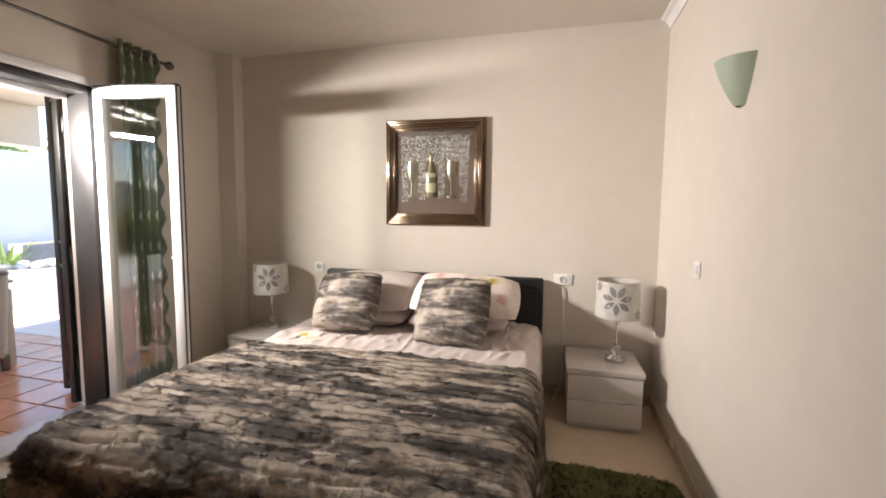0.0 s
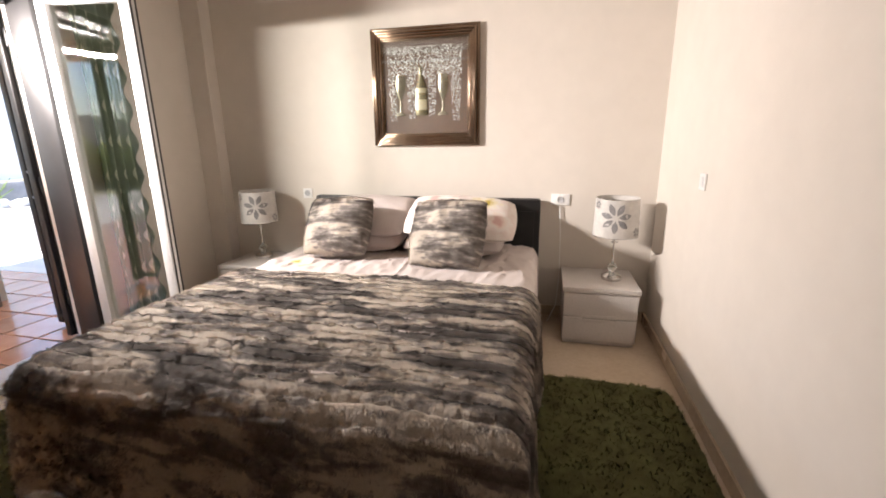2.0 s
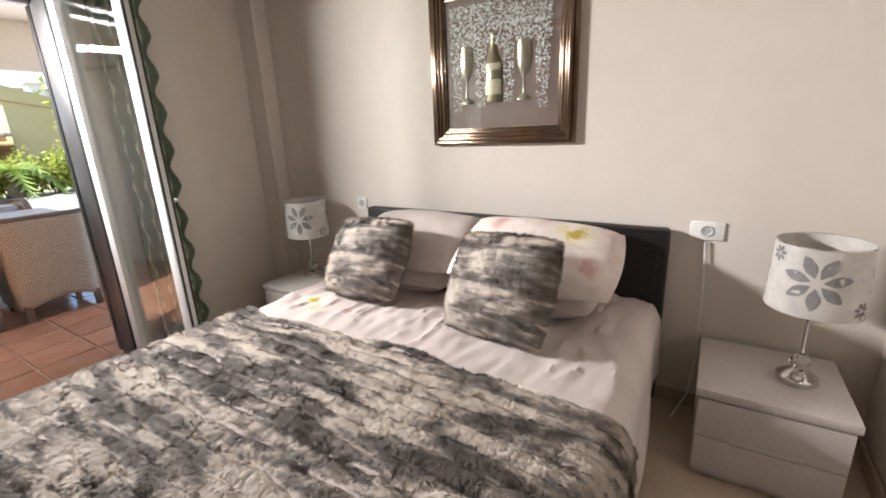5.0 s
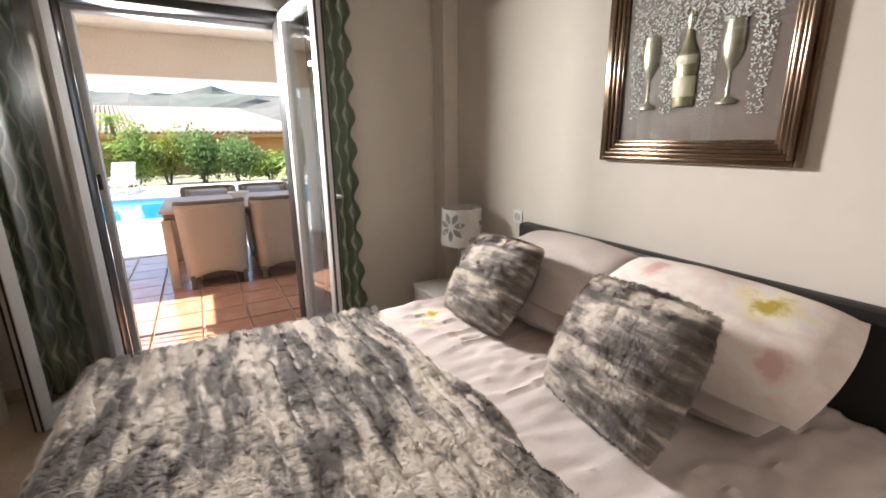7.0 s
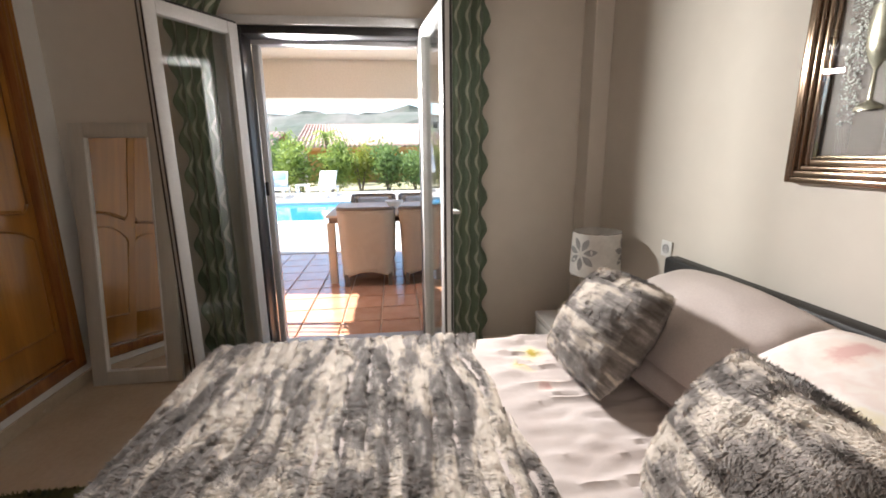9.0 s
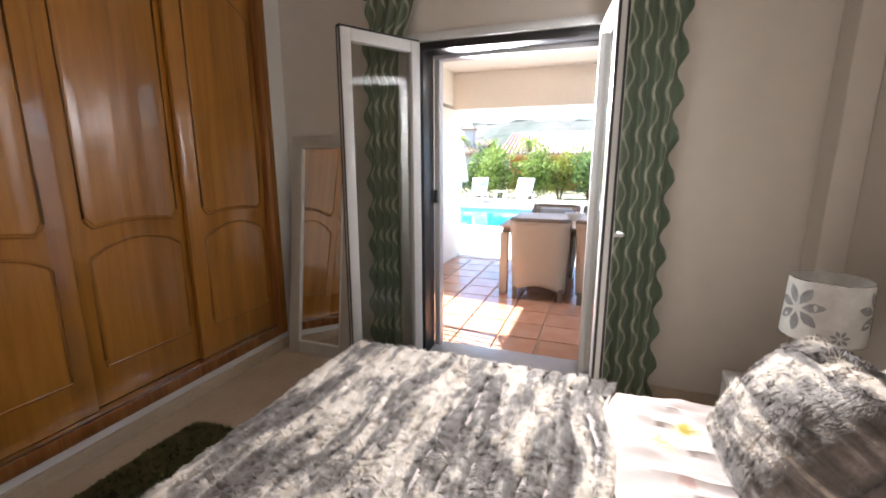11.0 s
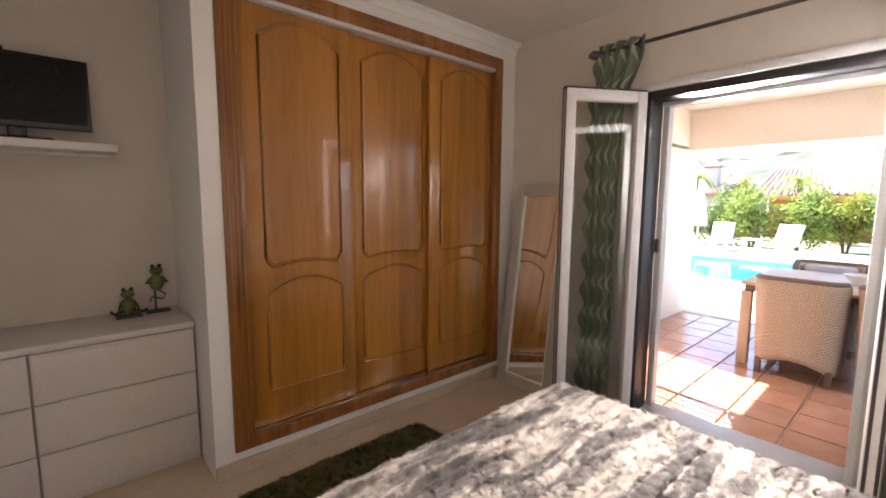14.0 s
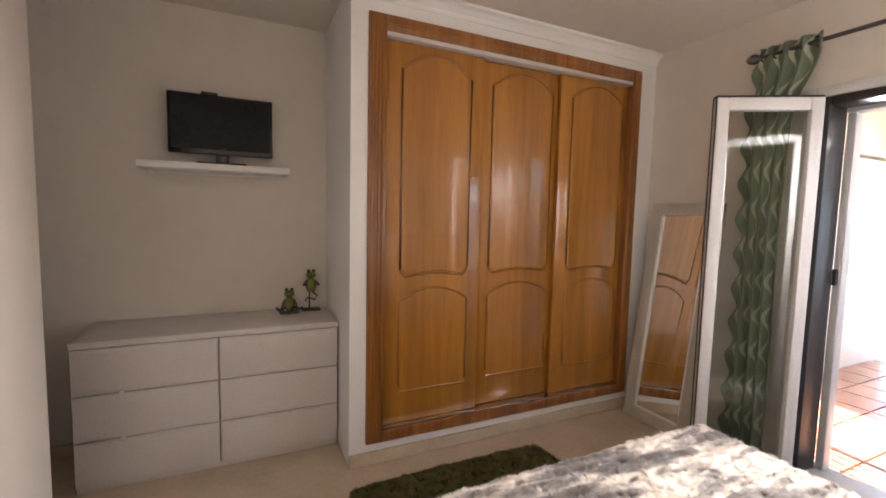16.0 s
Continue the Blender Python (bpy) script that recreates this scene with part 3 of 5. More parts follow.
def folded_grille(x0, y0, x1, y1):
    t = thing("security_grille", pose(x0, y0, 0), "black wrought-iron security grille folded back outside the door", "grille")
    d = Vector((x1 - x0, y1 - y0, 0))
    n = Vector((-d.y, d.x, 0)).normalized() * 0.03
    for k, off in ((0, n * 0), (1, n)):
        for f in (0.0, 1.0):
            p = d * f + off
            part("post", boxes((p.x - 0.021, p.x + 0.021, p.y - 0.021, p.y + 0.021, 0.03, 2.16), r=0.002), iron_black, t)
        for z in (0.09, 0.95, 1.12, 2.1):
            part("rail", tube([off + d * 0.04 + Vector((0, 0, z)), off + d * 0.96 + Vector((0, 0, z))], 0.011, 6), iron_black, t)
        for j in range(1, 4):
            p = d * (j / 4) + off
            part("bar", tube([p + Vector((0, 0, 0.09)), p + Vector((0, 0, 2.1))], 0.007, 6), iron_black, t)
    for z in (0.3, 1.05, 1.9):
        part("hinge", boxes((-0.03, 0.03, -0.03, 0.03, z - 0.05, z + 0.05), r=0.004), iron_black, t)
    for j in (1, 2, 3):
        c = d * (j / 4) + n * 0.5
        pts = [c + d.normalized() * (0.06 * (1 - k / 20) * math.cos(k * 0.55)) + Vector((0, 0, 1.035 + 0.06 * (1 - k / 20) * math.sin(k * 0.55))) for k in range(20)]
        part("scroll", tube(pts, 0.005, 5), iron_black, t)
    return t


folded_grille(-3.135, 1.925, -3.44, 2.085)
folded_grille(-3.115, 0.655, -3.47, 0.50)


# ---- wardrobe ----
def panel_outline(x0, x1, z0, z1, rise, foot):
    """Panel outline with an arched top, notched corners and, where foot is set, a bowed foot."""
    w, c = x1 - x0, 0.035
    pts = []
    top = z1 - rise
    pts += [(x0, z0 + foot + c), (x0, top - c)]
    pts += [(x0 + c * 0.35, top - c * 0.45), (x0 + c, top - c * 0.15)]
    for k in range(1, 12):
        f = k / 12
        pts.append((x0 + c + (w - 2 * c) * f, top + rise * math.sin(math.pi * f) ** 0.9))
    pts += [(x1 - c, top - c * 0.15), (x1 - c * 0.35, top - c * 0.45), (x1, top - c), (x1, z0 + foot + c)]
    if foot:
        pts += [(x1 - c * 0.4, z0 + foot * 0.9 + c * 0.3), (x1 - c, z0 + foot * 0.3)]
        for k in range(1, 10):
            f = 1 - k / 10
            pts.append((x0 + c + (w - 2 * c) * f, z0 + foot * 0.3 + foot * math.sin(math.pi * f)))
        pts += [(x0 + c, z0 + foot * 0.3), (x0 + c * 0.4, z0 + foot * 0.9 + c * 0.3)]
    else:
        pts += [(x1, z0), (x0, z0)]
    return pts


def wardrobe():
    t = thing("wardrobe", pose(-1.638, -0.28, 0.12), "varnished oak built-in wardrobe with three sliding panelled doors", "wardrobe")
    ox, oy, oz = -1.638, -0.28, 0.12

    def b(x0, x1, y0, y1, z0, z1, r=0.004):
        return boxes((x0 - ox, x1 - ox, y0 - oy, y1 - oy, z0 - oz, z1 - oz), r=r)
    # moulded casing of three steps
    for x0, x1 in ((-0.719, -0.619), (-2.641, -2.56)):
        w = x1 - x0
        part("casing", b(x0, x1, -0.34, -0.264, 0.121, 2.509), oak_trim, t, "reddish oak casing")
        for f in (0.18, 0.42, 0.80):
            part("casing_bead", b(x0 + w * f - 0.006, x0 + w * f + 0.006, -0.2638, -0.258, 0.15, 2.48, 0.002), oak_mould, t)
    part("casing", b(-2.5595, -0.7195, -0.34, -0.264, 2.425, 2.509), oak_trim, t, "reddish oak casing")
    part("casing_bead", b(-2.555, -0.724, -0.2638, -0.258, 2.455, 2.467, 0.002), oak_mould, t)
    part("top_track", b(-2.559, -0.72, -0.37, -0.268, 2.402, 2.4245, 0.002), lacquer, t, "pale top track")
    part("casing", b(-2.5595, -0.7195, -0.34, -0.264, 0.121, 0.188), oak_trim, t, "reddish oak casing")
    part("bottom_track", b(-2.559, -0.72, -0.38, -0.272, 0.1885, 0.196, 0.001), chrome, t, "bright metal floor track")
    part("back", b(-2.637, -0.623, -0.845, -0.80, 0.13, 2.50), recess_shade, t)
    for x0, x1, y, (px0, px1) in ((-1.352, -0.721, -0.31, (-1.264, -0.823)), (-1.99, -1.322, -0.345, (-1.908, -1.436)), (-2.558, -1.946, -0.31, (-2.512, -2.048))):
        d = part("sliding_door", b(x0, x1, y - 0.028, y, 0.198, 2.40), oak_door, t)
        for z0, z1, rise, foot in ((1.068, 2.358, 0.070, 0.02), (0.388, 1.005, 0.050, 0.0)):
            pts = panel_outline(px0 - ox, px1 - ox, z0 - oz, z1 - oz, rise, foot)
            bm = bmesh.new()
            f = bm.faces.new([bm.verts.new((x, y - oy + 0.0005, z)) for x, z in pts])
            ex = bmesh.ops.extrude_face_region(bm, geom=[f])
            vs = [g for g in ex["geom"] if isinstance(g, bmesh.types.BMVert)]
            bmesh.ops.translate(bm, vec=(0, 0.007, 0), verts=vs)
            cx, cz = (px0 + px1) / 2 - ox, (z0 + z1) / 2 - oz
            for v in vs:
                v.co.x, v.co.z = cx + (v.co.x - cx) * 0.95, cz + (v.co.z - cz) * 0.975
            part("panel", bm, oak_door, d, smooth=False)
            part("moulding", tube([(x, y - oy + 0.002, z) for x, z in pts], 0.008, 6, closed=True), oak_mould, d, "darker oak moulding")
    return t


wardrobe()


# ---- bed ----
def bed():
    t = thing("bed", pose(-0.93, 1.9, 0), "double bed with a black leather headboard and base", "bed")
    ox, oy = -0.93, 1.9

    def b(x0, x1, y0, y1, z0, z1, r):
        return boxes((x0 - ox, x1 - ox, y0 - oy, y1 - oy, z0, z1), r=r)
    hb = part("headboard", b(-1.80, -0.063, 2.905, 2.982, 0.03, 0.885, 0.018), leather_black, t, "black leather headboard")
    part("headboard_panel", b(-1.76, -0.103, 2.896, 2.904, 0.12, 0.80, 0.003), leather_black, hb)
    part("base", b(-1.70, -0.16, 0.86, 2.90, 0.07, 0.27, 0.02), leather_black, t, "black upholstered base")
    for x in (-1.62, -0.24):
        for y in (0.98, 2.78):
            part("leg", lathe([(0.0, 0.0), (0.022, 0.0), (0.027, 0.07), (0.0, 0.07)], 12), iron_black, t, at=pose(x - ox, y - oy, 0))
    part("mattress", b(-1.76, -0.10, 0.82, 2.89, 0.275, 0.52, 0.06), linen, t, "white mattress")


bed()


def drape(u, v, hx0, hx1, y_foot, top, r, floor_z, flare=0.03):
    """Where a cloth lies on the bed: u across, v along, both in cloth metres; it rolls over the edges and hangs."""
    def roll(s):
        if s <= 0:
            return 0.0, 0.0
        q = r * math.pi / 2
        if s < q:
            return r * math.sin(s / r), r * (1 - math.cos(s / r))
        return r + flare * (s - q), r + (s - q)
    mid, half = (hx0 + hx1) / 2, (hx1 - hx0) / 2 - r
    out, drop_x = roll(abs(u - mid) - half)
    x = mid + math.copysign(min(abs(u - mid), half) + out, u - mid)
    out_y, drop_y = roll((y_foot + r) - v)
    y = max(v, y_foot + r) - out_y
    z = top - max(drop_x, drop_y) - 0.25 * min(drop_x, drop_y)
    return Vector((x, y, max(z, floor_z)))


def fbm(p, s, o=4):
    return noise.fractal(Vector(p) * s, 1.0, 2.0, o)


def sheet_normals(me):
    n = np.zeros(len(me.vertices) * 3)
    me.vertices.foreach_get("normal", n)
    return n.reshape(-1, 3)


def fur_over(me, name, material, parent, count, length, width, seed, lean_to, cell=0.022, core=0.0, base=0.0):
    """Hair blades strewn over a mesh, in clumps that lean together."""
    rng = np.random.default_rng(seed)
    tris = []
    for p in me.polygons:
        vs = p.vertices
        for k in range(1, len(vs) - 1):
            tris.append((vs[0], vs[k], vs[k + 1]))
    tris = np.array(tris)
    co = np.zeros(len(me.vertices) * 3)
    me.vertices.foreach_get("co", co)
    co = co.reshape(-1, 3)
    nr = sheet_normals(me)
    a, b, c = (co[tris[:, k]] for k in range(3))
    area = np.linalg.norm(np.cross(b - a, c - a), axis=1)
    pick = rng.choice(len(tris), count, p=area / area.sum())
    w = rng.random((count, 2))
    w[w.sum(1) > 1] = 1 - w[w.sum(1) > 1]
    w0 = 1 - w.sum(1)
    pos = a[pick] * w0[:, None] + b[pick] * w[:, :1] + c[pick] * w[:, 1:]
    nrm = nr[tris[pick, 0]] * w0[:, None] + nr[tris[pick, 1]] * w[:, :1] + nr[tris[pick, 2]] * w[:, 1:]
    nrm /= np.linalg.norm(nrm, axis=1)[:, None] + 1e-9
    inside = co.mean(0) - np.array([0, 0, core])
    nrm *= np.where(((pos - inside) * nrm).sum(1) < 0, -1.0, 1.0)[:, None]
    pos = pos + nrm * base
    # clumps: each blade bends towards the nearest of a set of jittered centres
    key = np.floor(pos / cell)
    h = np.sin(key @ np.array([12.9898, 78.233, 37.719])) * 43758.5453
    h2 = np.sin(key @ np.array([93.989, 67.345, 11.135])) * 24634.6345
    h3 = np.sin(key @ np.array([41.3, 17.9, 59.7])) * 35171.11
    centre = (key + 0.5) * cell + (np.stack([h % 1, h2 % 1, h3 % 1], 1) - 0.5) * cell
    lean = (centre - pos) / cell * 0.30 + np.array(lean_to) + rng.normal(0, 0.13, (count, 3))
    lean += (np.stack([h2 % 1, h3 % 1, h % 1], 1) - 0.5) * 0.5
    lean -= nrm * (lean * nrm).sum(1)[:, None]
    ln = length * (0.6 + 0.5 * rng.random(count)) * (0.85 + 0.3 * (h % 1))
    lift = 0.26 + 0.18 * (h3 % 1)
    m_co, quads, tri, soft = blades(rng, pos, nrm, ln, width * (0.7 + 0.6 * rng.random(count)), lean, lift)
    fur = raw_mesh(name, m_co, quads, tri, material)
    fur.shade_smooth()
    fur.normals_split_custom_set_from_vertices(soft.tolist())
    ob = new(name, fur)
    ob.parent = parent
    ob["kind"] = "stuff"
    return ob


def duvet():
    t = thing("duvet", pose(0, 0, 0), "pale pink cotton duvet spread wrinkled over the bed", "duvet")
    bm = bmesh.new()
    nu, nv = 150, 150

    def place(i, j):
        u, v = -2.12 + 2.40 * i / nu, 0.80 + 2.09 * j / nv
        p = drape(u, v, -1.81, -0.065, 0.86, 0.542, 0.10, 0.20, 0.05)
        wr = 0.008 * fbm((u * 1.3, v * 2.2, 0.3), 2.0)
        if v > 1.95:
            sway = 0.5 * fbm((u, v, 7.3), 1.8, 2)
            fold = fbm((u * 4.6 + sway, v * 1.1, 4.1), 2.0, 3)
            fine = fbm((u * 9.0 + 2 * sway, v * 2.0 + 0.5 * u, 1.7), 2.0, 2)
            wr += min(1.0, (v - 1.95) * 6) * (0.011 * math.exp(-(fold / 0.22) ** 2) + 0.004 * math.exp(-(fine / 0.25) ** 2))
        side = max(0.0, 0.5 - p.z)
        p.z += wr * (1 if side == 0 else 0.4)
        p.x += side * 0.06 * math.sin(v * 9 + 1.3 * math.sin(v * 4))
        return p
    grid_mesh(bm, nu, nv, place)
    ob = part("cover", bm, duvet_print, t)
    thicken(ob, 0.012)
    for i in (0, nu):
        part("hem", tube([place(i, j) for j in range(0, nv + 1, 3)], 0.008, 6), linen, t, "stitched white hem")


def throw():
    t = thing("fur_throw", pose(0, 0, 0), "shaggy faux-fur throw banded in taupe, grey and cream over the bed", "throw")
    bm = bmesh.new()
    nu, nv = 190, 170

    def place(i, j):
        u, v = -2.30 + 2.68 * i / nu, 0.31 + 1.69 * j / nv
        wav = 0.02 * math.sin(u * 5.1) + 0.012 * math.sin(u * 13)
        v = v + (wav if j == nv else wav * (j / nv))
        p = drape(u, v, -1.88, -0.04, 0.815, 0.556, 0.11, 0.03, 0.025)
        # stitched rows: shallow grooves across the bed, broken into tufts
        row = abs(math.sin(math.pi * (v + 0.034 * fbm((u, v, 2.0), 2.6)) / 0.062))
        tuft = abs(math.sin(math.pi * (u + 0.12 * fbm((u, v, 5.0), 5.0)) / 0.085))
        p.z += 0.006 * fbm((u, v, 0), 4.0) - 0.016 * (1 - row) ** 2 - 0.005 * (1 - tuft) ** 2
        side = max(0.0, 0.5 - p.z)
        p.x += side * 0.06 * math.sin(v * 7.5 + 0.6)
        p.y -= side * 0.05 * math.sin(u * 8)
        return p
    grid_mesh(bm, nu, nv, place)
    cover = part("backing", bm, fur_throw, t)
    fur_over(cover.data, "fur", fur_throw, t, 320000, 0.025, 0.0024, 5, (0.15, -0.8, -0.1), 0.034, 0.25, 0.003)
    thicken(cover, 0.006)


duvet()
throw()


def soft_pad(w, h, d, round_=0.25, seed=0):
    """A stuffed pad: w wide, h high, d thick, with pulled-in sides and pointed corners."""
    bm = bmesh.new()
    n = 22
    for side in (1, -1):
        rows = []
        for j in range(n + 1):
            row = []
            for i in range(n + 1):
                a, b = 2 * i / n - 1, 2 * j / n - 1
                x = a * math.sqrt(1 - round_ * b * b / 2) * w / 2
                z = b * math.sqrt(1 - round_ * a * a / 2) * h / 2
                f = (max(0.0, 1 - abs(a) ** 2.3) * max(0.0, 1 - abs(b) ** 2.3)) ** 0.48
                y = side * f * d / 2
                wr = 0.012 * fbm((a * 1.5 + seed, b * 1.5, side), 1.6) * f
                row.append(bm.verts.new((x, y + wr, z)))
            rows.append(row)
        for j in range(n):
            for i in range(n):
                q = (rows[j][i], rows[j][i + 1], rows[j + 1][i + 1], rows[j + 1][i])
                bm.faces.new(q if side > 0 else q[::-1])
    bmesh.ops.remove_doubles(bm, verts=bm.verts, dist=1e-4)
    return bm


def pillow(m, label, material, seed, w=0.74, h=0.47):
    t = thing("pillow", m, label, "pillow", "bed pillows")
    part("pillowcase", soft_pad(w, h, 0.19, seed=seed), material, t)


pillow(pose(-1.31, 2.66, 0.640, -80, 0, 1), "white pillow lying under a pale pink pillow", linen, 5, 0.68, 0.40)
pillow(pose(-0.62, 2.66, 0.640, -80, 0, 1), "white pillow lying under a floral pillow", linen, 9, 0.68, 0.40)
pillow(pose(-1.30, 2.70, 0.775, -66, -1, -2), "pale pink pillow leaning on the headboard", linen, 2)
pillow(pose(-0.575, 2.645, 0.788, -67, 3, 4), "pillow in a yellow and rose floral case leaning on the headboard", linen_print, 7)


def fur_pillow(m, label, seed, w, h):
    t = thing("fur_cushion", m, label, "cushion", "fur cushions")
    pad = part("pad", soft_pad(w, h, 0.19, 0.22, seed), fur_cushion, t)
    fur_over(pad.data, "fur", fur_cushion, t, 60000, 0.016, 0.0020, seed, (0.1, 0, -0.7), 0.024)


fur_pillow(pose(-1.345, 2.385, 0.755, -36, -2, 3), "grey and cream faux-fur cushion propped on a pillow", 31, 0.45, 0.41)
fur_pillow(pose(-0.595, 2.305, 0.752, -30, -3, -9), "taupe and cream faux-fur cushion propped on a floral pillow", 47, 0.475, 0.42)


# ---- bedside ----
def nightstand(m):
    t = thing("nightstand", m, "white lacquered two-drawer nightstand against the wall", "nightstand", "nightstands")
    part("body", boxes((-0.222, 0.222, 0.012, 0.45, 0.03, 0.355), r=0.004), lacquer, t)
    part("top", boxes((-0.232, 0.232, -0.004, 0.452, 0.3555, 0.39), r=0.006), lacquer, t)
    part("plinth", boxes((-0.215, 0.215, 0.03, 0.44, 0.0, 0.0295), r=0.002), lacquer, t)
    for z0, z1 in ((0.04, 0.188), (0.192, 0.348)):
        part("drawer", boxes((-0.220, 0.220, -0.001, 0.0115, z0, z1), r=0.003), lacquer, t)
    for z0, z1 in ((0.166, 0.1875), (0.1925, 0.212)):
        part("grip", boxes((-0.105, 0.105, -0.006, -0.0015, z0, z1), r=0.002), lacquer, t, "grooved drawer grip")
    # thin dark strip painting the shade between the two grips
    part("grip_shadow", boxes((-0.10, 0.10, -0.0035, -0.0012, 0.1876, 0.1924)), recess_shade, t, "grip slot shade painted as a dark strip")
    return t


ns = nightstand(pose(0.333, 2.518, 0))
copy_thing(ns, pose(-2.215, 2.518, 0))


def table_lamp(m, turn):
    t = thing("table_lamp", m, "chrome table lamp with a white drum shade and grey flower", "lamp", "bedside lamps")
    part("foot", lathe([(0.0, 0.0), (0.062, 0.0), (0.066, 0.01), (0.064, 0.022), (0.05, 0.034), (0.03, 0.042), (0.014, 0.05), (0.0, 0.05)], 28), chrome, t)
    part("crystal_ball", lathe([(0.0, 0.05), (0.018, 0.053), (0.031, 0.075), (0.031, 0.086), (0.018, 0.107), (0.008, 0.11), (0.0, 0.11)], 8), glass, t, "clear faceted crystal", smooth=False)
    part("stem", lathe([(0.0, 0.11), (0.007, 0.11), (0.011, 0.118), (0.006, 0.13), (0.0055, 0.24), (0.013, 0.245), (0.013, 0.255), (0.006, 0.262), (0.006, 0.34), (0.0, 0.34)], 14), chrome, t)
    part("cross_bar", tube([(-0.022, 0, 0.25), (0.022, 0, 0.25)], 0.004, 6), chrome, t)
    sh = part("shade", lathe([(0.137, 0.295), (0.139, 0.295), (0.131, 0.540), (0.129, 0.540), (0.137, 0.295)], 40), shade_cloth, t, "white patterned drum shade")
    for z, r in ((0.297, 0.1385), (0.538, 0.131)):
        part("rim", tube([(r * math.cos(2 * math.pi * k / 32), r * math.sin(2 * math.pi * k / 32), z) for k in range(32)], 0.0025, 5, closed=True), chrome, sh)
    part("spider", boxes((-0.13, 0.13, -0.003, 0.003, 0.335, 0.34), (-0.003, 0.003, -0.13, -0.0031, 0.335, 0.34), (-0.003, 0.003, 0.0031, 0.13, 0.335, 0.34)), chrome, sh)
    # flowers of seven petals laid round the shade
    for fa, zc, size in ((radians(turn), 0.425, 1.42), (radians(turn + 122), 0.43, 1.42), (radians(turn - 118), 0.42, 1.42), (radians(turn + 62), 0.335, 0.5), (radians(turn - 55), 0.50, 0.45)):
        bm = bmesh.new()
        for k in range(7):
            a = 2 * math.pi * k / 7 + 0.2
            ring = []
            for s, q in ((0.012, 0.0), (0.03, 0.011), (0.045, 0.013), (0.06, 0.007), (0.068, 0.0), (0.06, -0.007), (0.045, -0.013), (0.03, -0.011)):
                px = size * (s * math.cos(a) - q * math.sin(a))
                pz = zc + size * (s * math.sin(a) + q * math.cos(a))
                r = 0.1404 + (0.1324 - 0.1404) * (pz - 0.295) / 0.245
                ring.append(bm.verts.new((r * math.cos(fa + px / r), r * math.sin(fa + px / r), pz)))
            bm.faces.new(ring)
        part("flower", bm, flower_grey, sh, "grey petalled flower", smooth=False)
    return t


table_lamp(pose(0.415, 2.735, 0.3905), -100)
table_lamp(pose(-2.235, 2.785, 0.3905), -62)


def wall_plate(name, m, label, cat, w, h, kind_):
    t = thing(name, m, label, cat)
    part("plate", boxes((-w / 2, w / 2, -0.009, -0.0005, -h / 2, h / 2), r=0.003), white_paint, t)
    if kind_ == "switch":
        part("rocker", boxes((-w * 0.3, w * 0.3, -0.013, -0.0095, -h * 0.3, h * 0.3), r=0.002), pvc_white, t)
    else:
        n = 1
        for k in range(n):
            cx = (k - (n - 1) / 2) * 0.075
            ring = part("socket", lathe([(0.0, 0.0), (0.016, 0.0), (0.021, 0.004), (0.023, 0.004), (0.024, 0.0), (0.0, -0.001)], 24), screen_grey, t, at=pose(cx, -0.0095, 0, 90))
            for dx in (-0.009, 0.009):
                part("pin_hole", lathe([(0.0, 0.0), (0.003, 0.0), (0.003, 0.0015), (0.0, 0.0015)], 10), recess_shade, ring, at=pose(dx, 0, 0.0005))


wall_plate("power_outlet", pose(0.072, 3.0, 0.876), "white power outlet on the wall beside the headboard", "outlet", 0.13, 0.08, "outlet")
wall_plate("light_switch", pose(-1.915, 3.0, 0.89), "small white switch plate beside the headboard", "switch", 0.08, 0.08, "outlet")
wall_plate("light_switch", pose(0.70, 2.14, 1.085, 0, 0, -90), "small white light switch on the cream wall", "switch", 0.08, 0.08, "switch")


def sconce():
    t = thing("wall_sconce", pose(0.699, 1.735, 1.785), "pale green ceramic half-bowl wall sconce", "wall lamp")
    prof = [(0.022, 0.0), (0.03, 0.004), (0.062, 0.06), (0.088, 0.12), (0.105, 0.175), (0.099, 0.175), (0.082, 0.12), (0.055, 0.06), (0.0, 0.012)]
    part("bowl", lathe(prof, 22, math.pi, squash=1.0, start=math.pi / 2), sconce_glaze, t)
    part("back_plate", boxes((-0.008, -0.0005, -0.04, 0.04, 0.03, 0.15), r=0.002), white_paint, t)


sconce()


def cable(name, pts, label):
    whole(name, tube(pts, 0.0035, 6), white_paint, label, "cable")


cable("lamp_cable", [(0.07, 2.984, 0.83), (0.085, 2.978, 0.60), (0.09, 2.97, 0.30), (0.075, 2.94, 0.10), (0.03, 2.9, 0.0045), (0.02, 2.86, 0.0045)], "thin white lamp cable hanging below the outlet")


